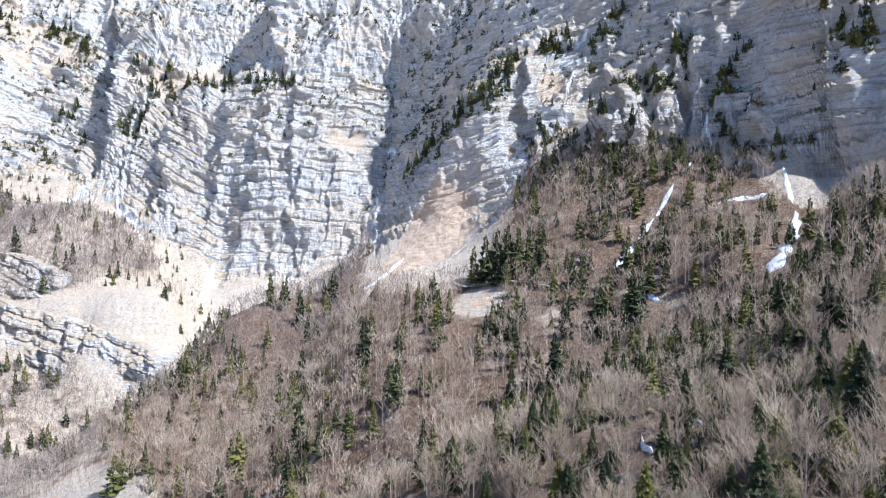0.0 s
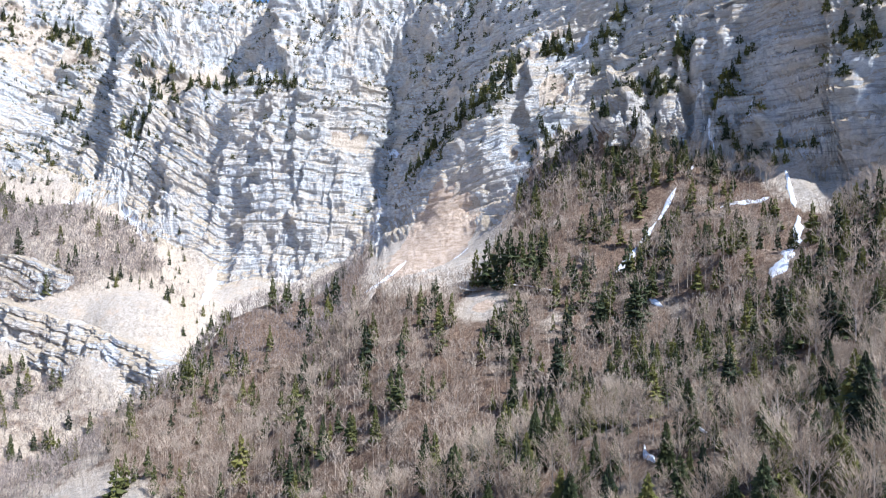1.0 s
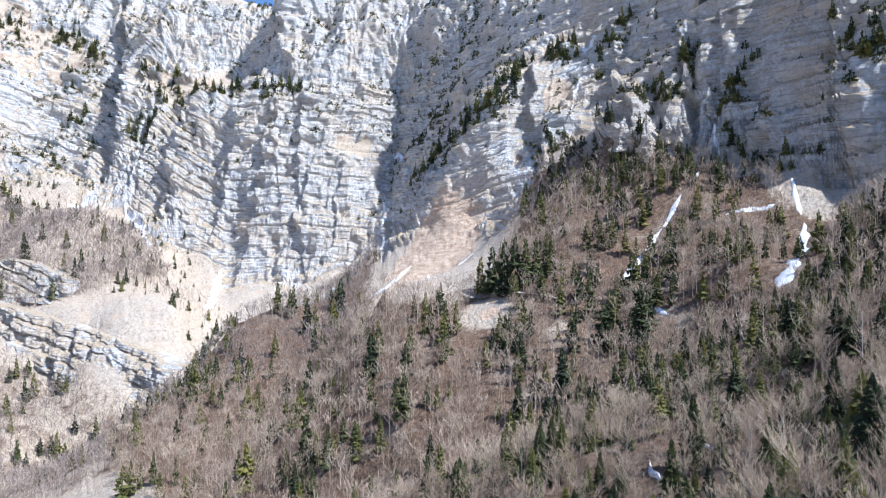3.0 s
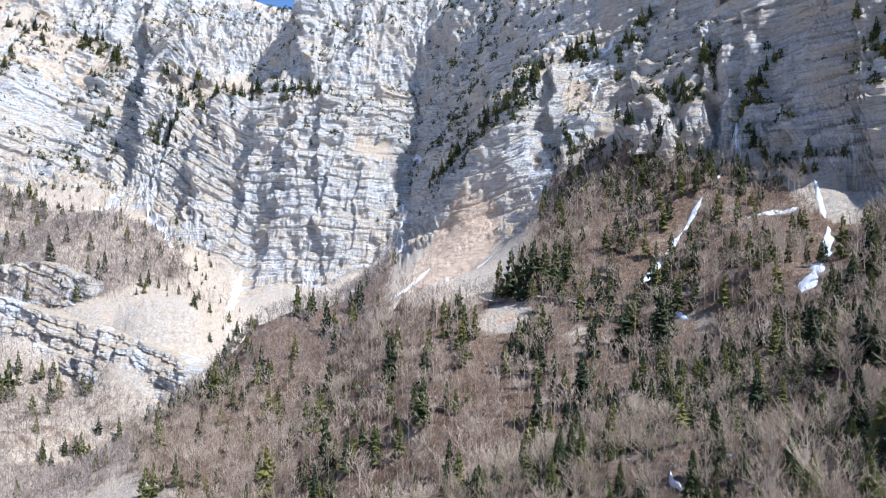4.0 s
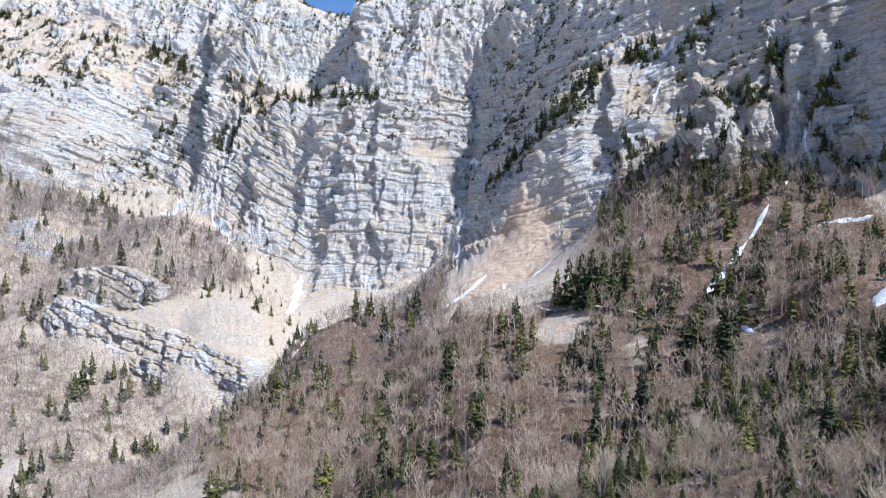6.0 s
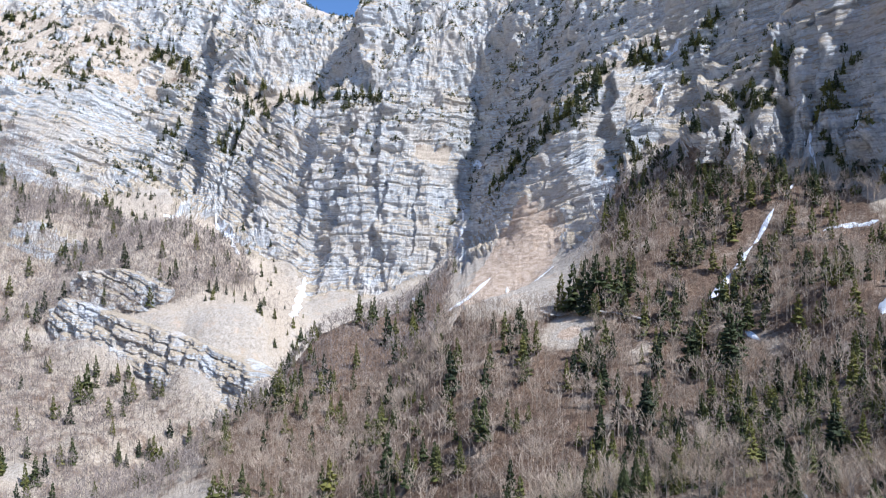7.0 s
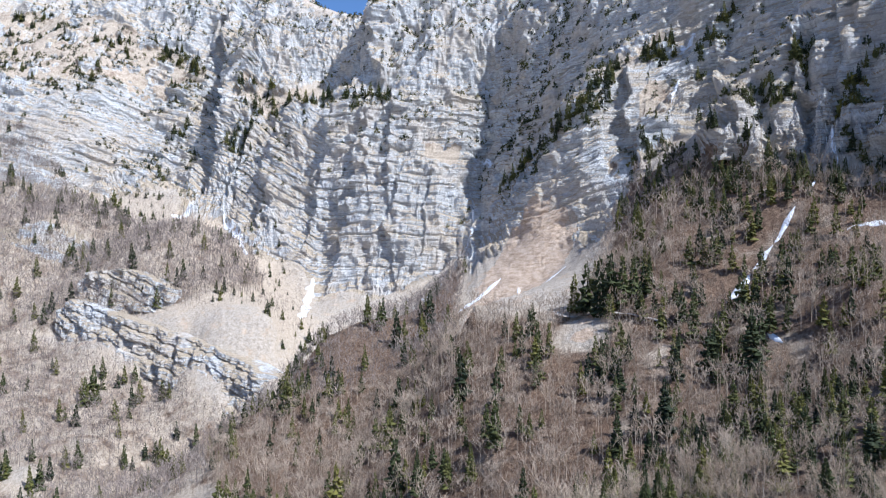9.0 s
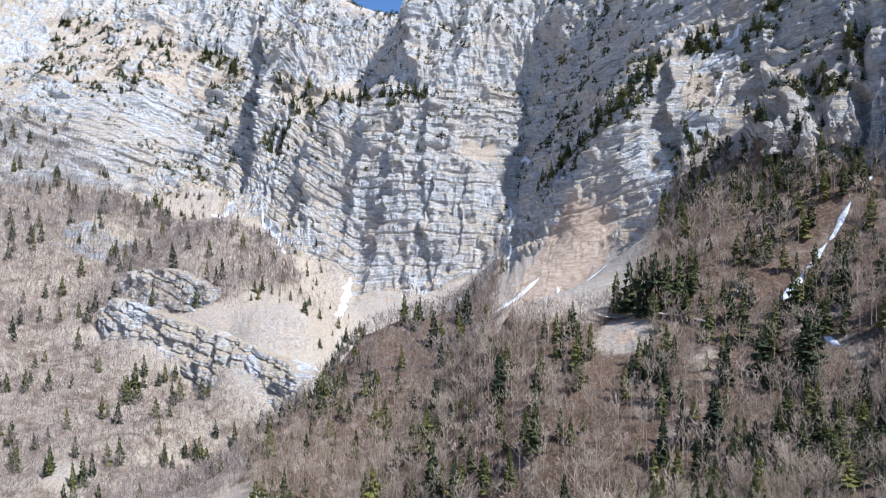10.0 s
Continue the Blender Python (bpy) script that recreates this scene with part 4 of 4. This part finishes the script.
for px, py, clump in scatter(SHADED_WALL, 4.0, 14.0, 1.6, 45):
    if TREE_RNG.random() < 0.12 + 2.5 * max(0, clump - 0.48):
        ledge_shrubs.add(px, py, 4 + 6 * TREE_RNG.random() ** 2, 20, 1.8)
HIGH_LEFT = metres([(-470, 660), (-475, 500), (-380, 492), (-300, 545), (-240, 560), (-235, 610), (-330, 640)])
for px, py, clump in scatter(HIGH_LEFT, 5.0, 30.0, 0.55, 25):
    if clump > 0.53 and TREE_RNG.random() < 0.3 + 5 * (clump - 0.53):
        ledge_shrubs.add(px, py, 3.5 + 4.5 * TREE_RNG.random() ** 2, 20, 2.3)
for px, py, h in BUTTRESS_CONIFERS + WALL_CONIFERS + LEDGE_CONIFERS + HIGH_LEDGE_CONIFERS + WEST_CONIFERS:
    wide = 7 if py > 700 else 4
    for k in range(7):
        ledge_shrubs.add(px + wide * TREE_RNG.gauss(0, 0.9), py + wide * TREE_RNG.gauss(0, 0.6), 3.5 + 6 * TREE_RNG.random() ** 2, 20, 2.0)
ledge_shrubs.done()
far_conifers.done()
far_bare.done()
distant_bare.done()


# ---- old snow ----
def snow_patch(line, label):
    """A sheet of old snow laid along a gully: plan points with half-widths."""
    rng = random.Random(int(line[0][0] * 7 + line[0][1]))
    pts = []
    for (ax, ay, aw), (bx, by, bw) in zip(line, line[1:]):
        n = max(2, int(math.hypot(bx - ax, by - ay) / 1.2))
        pts += [(ax + (bx - ax) * k / n, ay + (by - ay) * k / n, aw + (bw - aw) * k / n) for k in range(n)]
    pts.append(line[-1])
    vs, fs, across = [], [], 9
    for i, (x, y, w) in enumerate(pts):
        a, b = pts[max(i - 1, 0)], pts[min(i + 1, len(pts) - 1)]
        dx, dy = b[0] - a[0], b[1] - a[1]
        q = math.hypot(dx, dy) or 1
        wl = w * (0.4 + 1.1 * noise.noise((i * 0.16, 3.1, line[0][0]))) + w * 0.45
        wr = w * (0.4 + 1.1 * noise.noise((i * 0.19, 9.7, line[0][1]))) + w * 0.45
        end = min(1.0, 0.15 + 0.35 * min(i, len(pts) - 1 - i))
        for k in range(across):
            t = k / (across - 1)
            o = (-max(wl, 0.3) + (max(wl, 0.3) + max(wr, 0.3)) * t) * end
            px, py = x - dy / q * o, y + dx / q * o
            z, _ = down(px, py)
            vs.append((px, py, (z if z is not None else 0) + 0.75 * math.sin(math.pi * t) ** 0.5 - 0.25))
    for i in range(len(pts) - 1):
        for k in range(across - 1):
            o = i * across + k
            fs.append((o, o + 1, o + across + 1, o + across))
    me = mesh_of("snow_patch", vs, fs, SNOW)
    me.polygons.foreach_set("use_smooth", [True] * len(fs))
    return tagged(new("snow_patch", me), label, "snow", "old snow patches")


for line, label in (
    ([(119, 362, 1.0), (113, 357, 1.6), (106, 351, 1.3)], "narrow strip of old snow in a wooded gully"),
    ([(105, 350, 1.2), (99, 345, 1.9), (93, 340, 1.4)], "short strip of old snow among bare trees"),
    ([(92, 339, 1.5), (86, 334, 2.4), (79, 328, 1.7)], "low end of a snow strip in the gully"),
    ([(167, 345, 1.0), (164, 333, 1.5), (160, 322, 1.2)], "upper end of a snow strip in a steep gully"),
    ([(158, 315, 1.8), (152, 304, 2.4), (146, 293, 2.2), (140, 284, 1.5)], "strip of old snow in a steep gully"),
    ([(136, 277, 2.5), (128, 264, 4.0), (119, 257, 2.2)], "broad patch of old snow where a gully opens"),
    ([(-64, 598, 2), (-58, 598, 2), (-71, 760, 1.5)], "thin snow in the shaded ravine"),
    ([(-64, 792, 2.5), (-52, 788, 2)], "small snow patch high in the shaded ravine"),
    ([(-374, 805, 3), (-350, 780, 5), (-311, 727, 3.5)], "snow strip at the foot of the sunlit cliff"),
    ([(-430, 786, 3), (-411, 789, 4), (-410, 809, 2.5)], "snow tongue in a sunlit gully"),
    ([(-224, 647, 3.5), (-237, 713, 5), (-237, 727, 3)], "snow strip on the pale scree fan"),
    ([(-105, 614, 3.5), (-92, 603, 3), (-88, 607, 2)], "snow patch where the ravine leaves the cliff"),
    ([(147, 399, 1.0), (148, 391, 1.6), (148, 386, 1.2)], "thin snow below the rock pinnacles"),
    ([(133, 374, 1.0), (127, 367, 1.6)], "short snow streak at the edge of the wood"),
    ([(110, 585, 2.5), (117, 582, 4), (121, 578, 2.5)], "snow patch on the buttress shoulder"),
    ([(95, 539, 1.2), (103, 550, 1.2)], "snow streak in a buttress runnel"),
    ([(169, 385, 1.2), (166, 383, 1.4), (163, 383, 1.0)], "snow patch under the shaded wall"),
    ([(59, 166, 0.9), (60, 162, 0.9)], "small melting snow patch among bare trees"),
    # a pale gravel patch, laid as a snow sheet
    ([(45, 160, 0.6), (44, 154, 0.9), (44, 148, 0.6)], "thin gravel patch on the near slope"),
    ([(133, 340, 1.0), (144, 339, 1.5), (154, 334, 1.3)], "snow patch on a shelf between conifers"),
    ([(86, 296, 1.2), (89, 288, 1.2)], "small snow patch beside a clearing"),
    ([(106, 246, 1.0), (111, 254, 1.0)], "small snow patch on the steep slope"),
    # three pale streaks of scree, laid as sheets in the snow material
    ([(-56, 483, 2.0), (-41, 492, 3.0), (-28, 505, 2.0)], "pale scree streak on the fan"),
    ([(-15, 472, 1.5), (-15, 485, 1.8)], "short scree streak on the fan"),
    ([(2, 455, 2.0), (7, 460, 2.2), (18, 468, 1.4)], "slanting scree streak under the buttress"),
):
    snow_patch(line, label)


# ---- rock pinnacles below the right wall ----
def rock_pinnacle(x, y, height, wide, seed):
    """A craggy tapering tower of layered rock."""
    z, _ = down(x, y)
    bm = bmesh.new()
    rings, sides = 34, 22
    grid = []
    for i in range(rings):
        f = i / (rings - 1)
        row = []
        for k in range(sides):
            t = 2 * math.pi * k / sides
            body = wide * (1 - f ** 1.6) * (0.62 + 0.38 * (1 - f)) + 0.25
            lump = 1 + 0.75 * noise.noise((math.cos(t) * 1.2 + seed, math.sin(t) * 1.2, f * 2.5)) + 0.5 * noise.noise((math.cos(t) * 2.6 + seed, math.sin(t) * 2.6, f * 9)) + 0.3 * noise.noise((math.cos(t) * 5 + seed, math.sin(t) * 5, f * 22))
            ledge = 1 + 0.16 * (((f * height / 2.3) % 1.0) - 0.5)
            q = body * lump * ledge
            row.append(bm.verts.new((math.cos(t) * q + 0.35 * wide * noise.noise((seed, f * 5, 0)), math.sin(t) * q, f * height - 3)))
        grid.append(row)
    for a, b in zip(grid, grid[1:]):
        for k in range(sides):
            bm.faces.new((a[k], a[(k + 1) % sides], b[(k + 1) % sides], b[k]))
    bm.faces.new(grid[-1])
    me = bpy.data.meshes.new("rock_pinnacle")
    bm.to_mesh(me)
    bm.free()
    me.materials.append(ROCK)
    ob = new("rock_pinnacle", me)
    ob.location = (x, y, z)
    return tagged(ob, "craggy limestone pinnacle standing at the cliff foot", "rock", "rock pinnacles")


TOWERS = [(112, 401, 27, 5.4), (144, 399, 33, 3.4), (147, 400, 18, 3.4), (125, 405, 18, 5.0), (133, 401, 26, 5.0), (158, 387, 19, 4.1), (103, 415, 22, 6.8), (142, 423, 21, 4.1)]
for i, (px, py, tall, wide) in enumerate(TOWERS):
    rock_pinnacle(px, py, tall, wide, 3.7 * i + 1)


# ---- forest track ----
def track(name, line, wide, label):
    vs, fs = [], []
    for (ax, ay), (bx, by) in zip(line, line[1:]):
        n = max(2, int(math.hypot(bx - ax, by - ay) / 1.5))
        dx, dy = bx - ax, by - ay
        q = math.hypot(dx, dy)
        for k in range(n):
            x, y = ax + dx * k / n, ay + dy * k / n
            heights = [down(x - dy / q * o, y + dx / q * o)[0] or 0 for o in (-wide, 0, wide)]
            for o in (-wide, -0.5 * wide, 0, 0.5 * wide, wide):
                vs.append((x - dy / q * o, y + dx / q * o, max(heights) + 0.15 + 0.12 * noise.noise((x * 0.4, y * 0.4, o))))
    for i in range(len(vs) // 5 - 1):
        for k in range(4):
            fs.append((i * 5 + k, i * 5 + k + 1, i * 5 + k + 6, i * 5 + k + 5))
    me = mesh_of(name, vs, fs, GRAVEL)
    return tagged(new(name, me), label, "track", kind="structure")


track("road_1", [(6, 364), (12, 358), (19, 353), (32, 341), (42, 333), (52, 326)], 1.8, "pale gravel forest track on a bench")
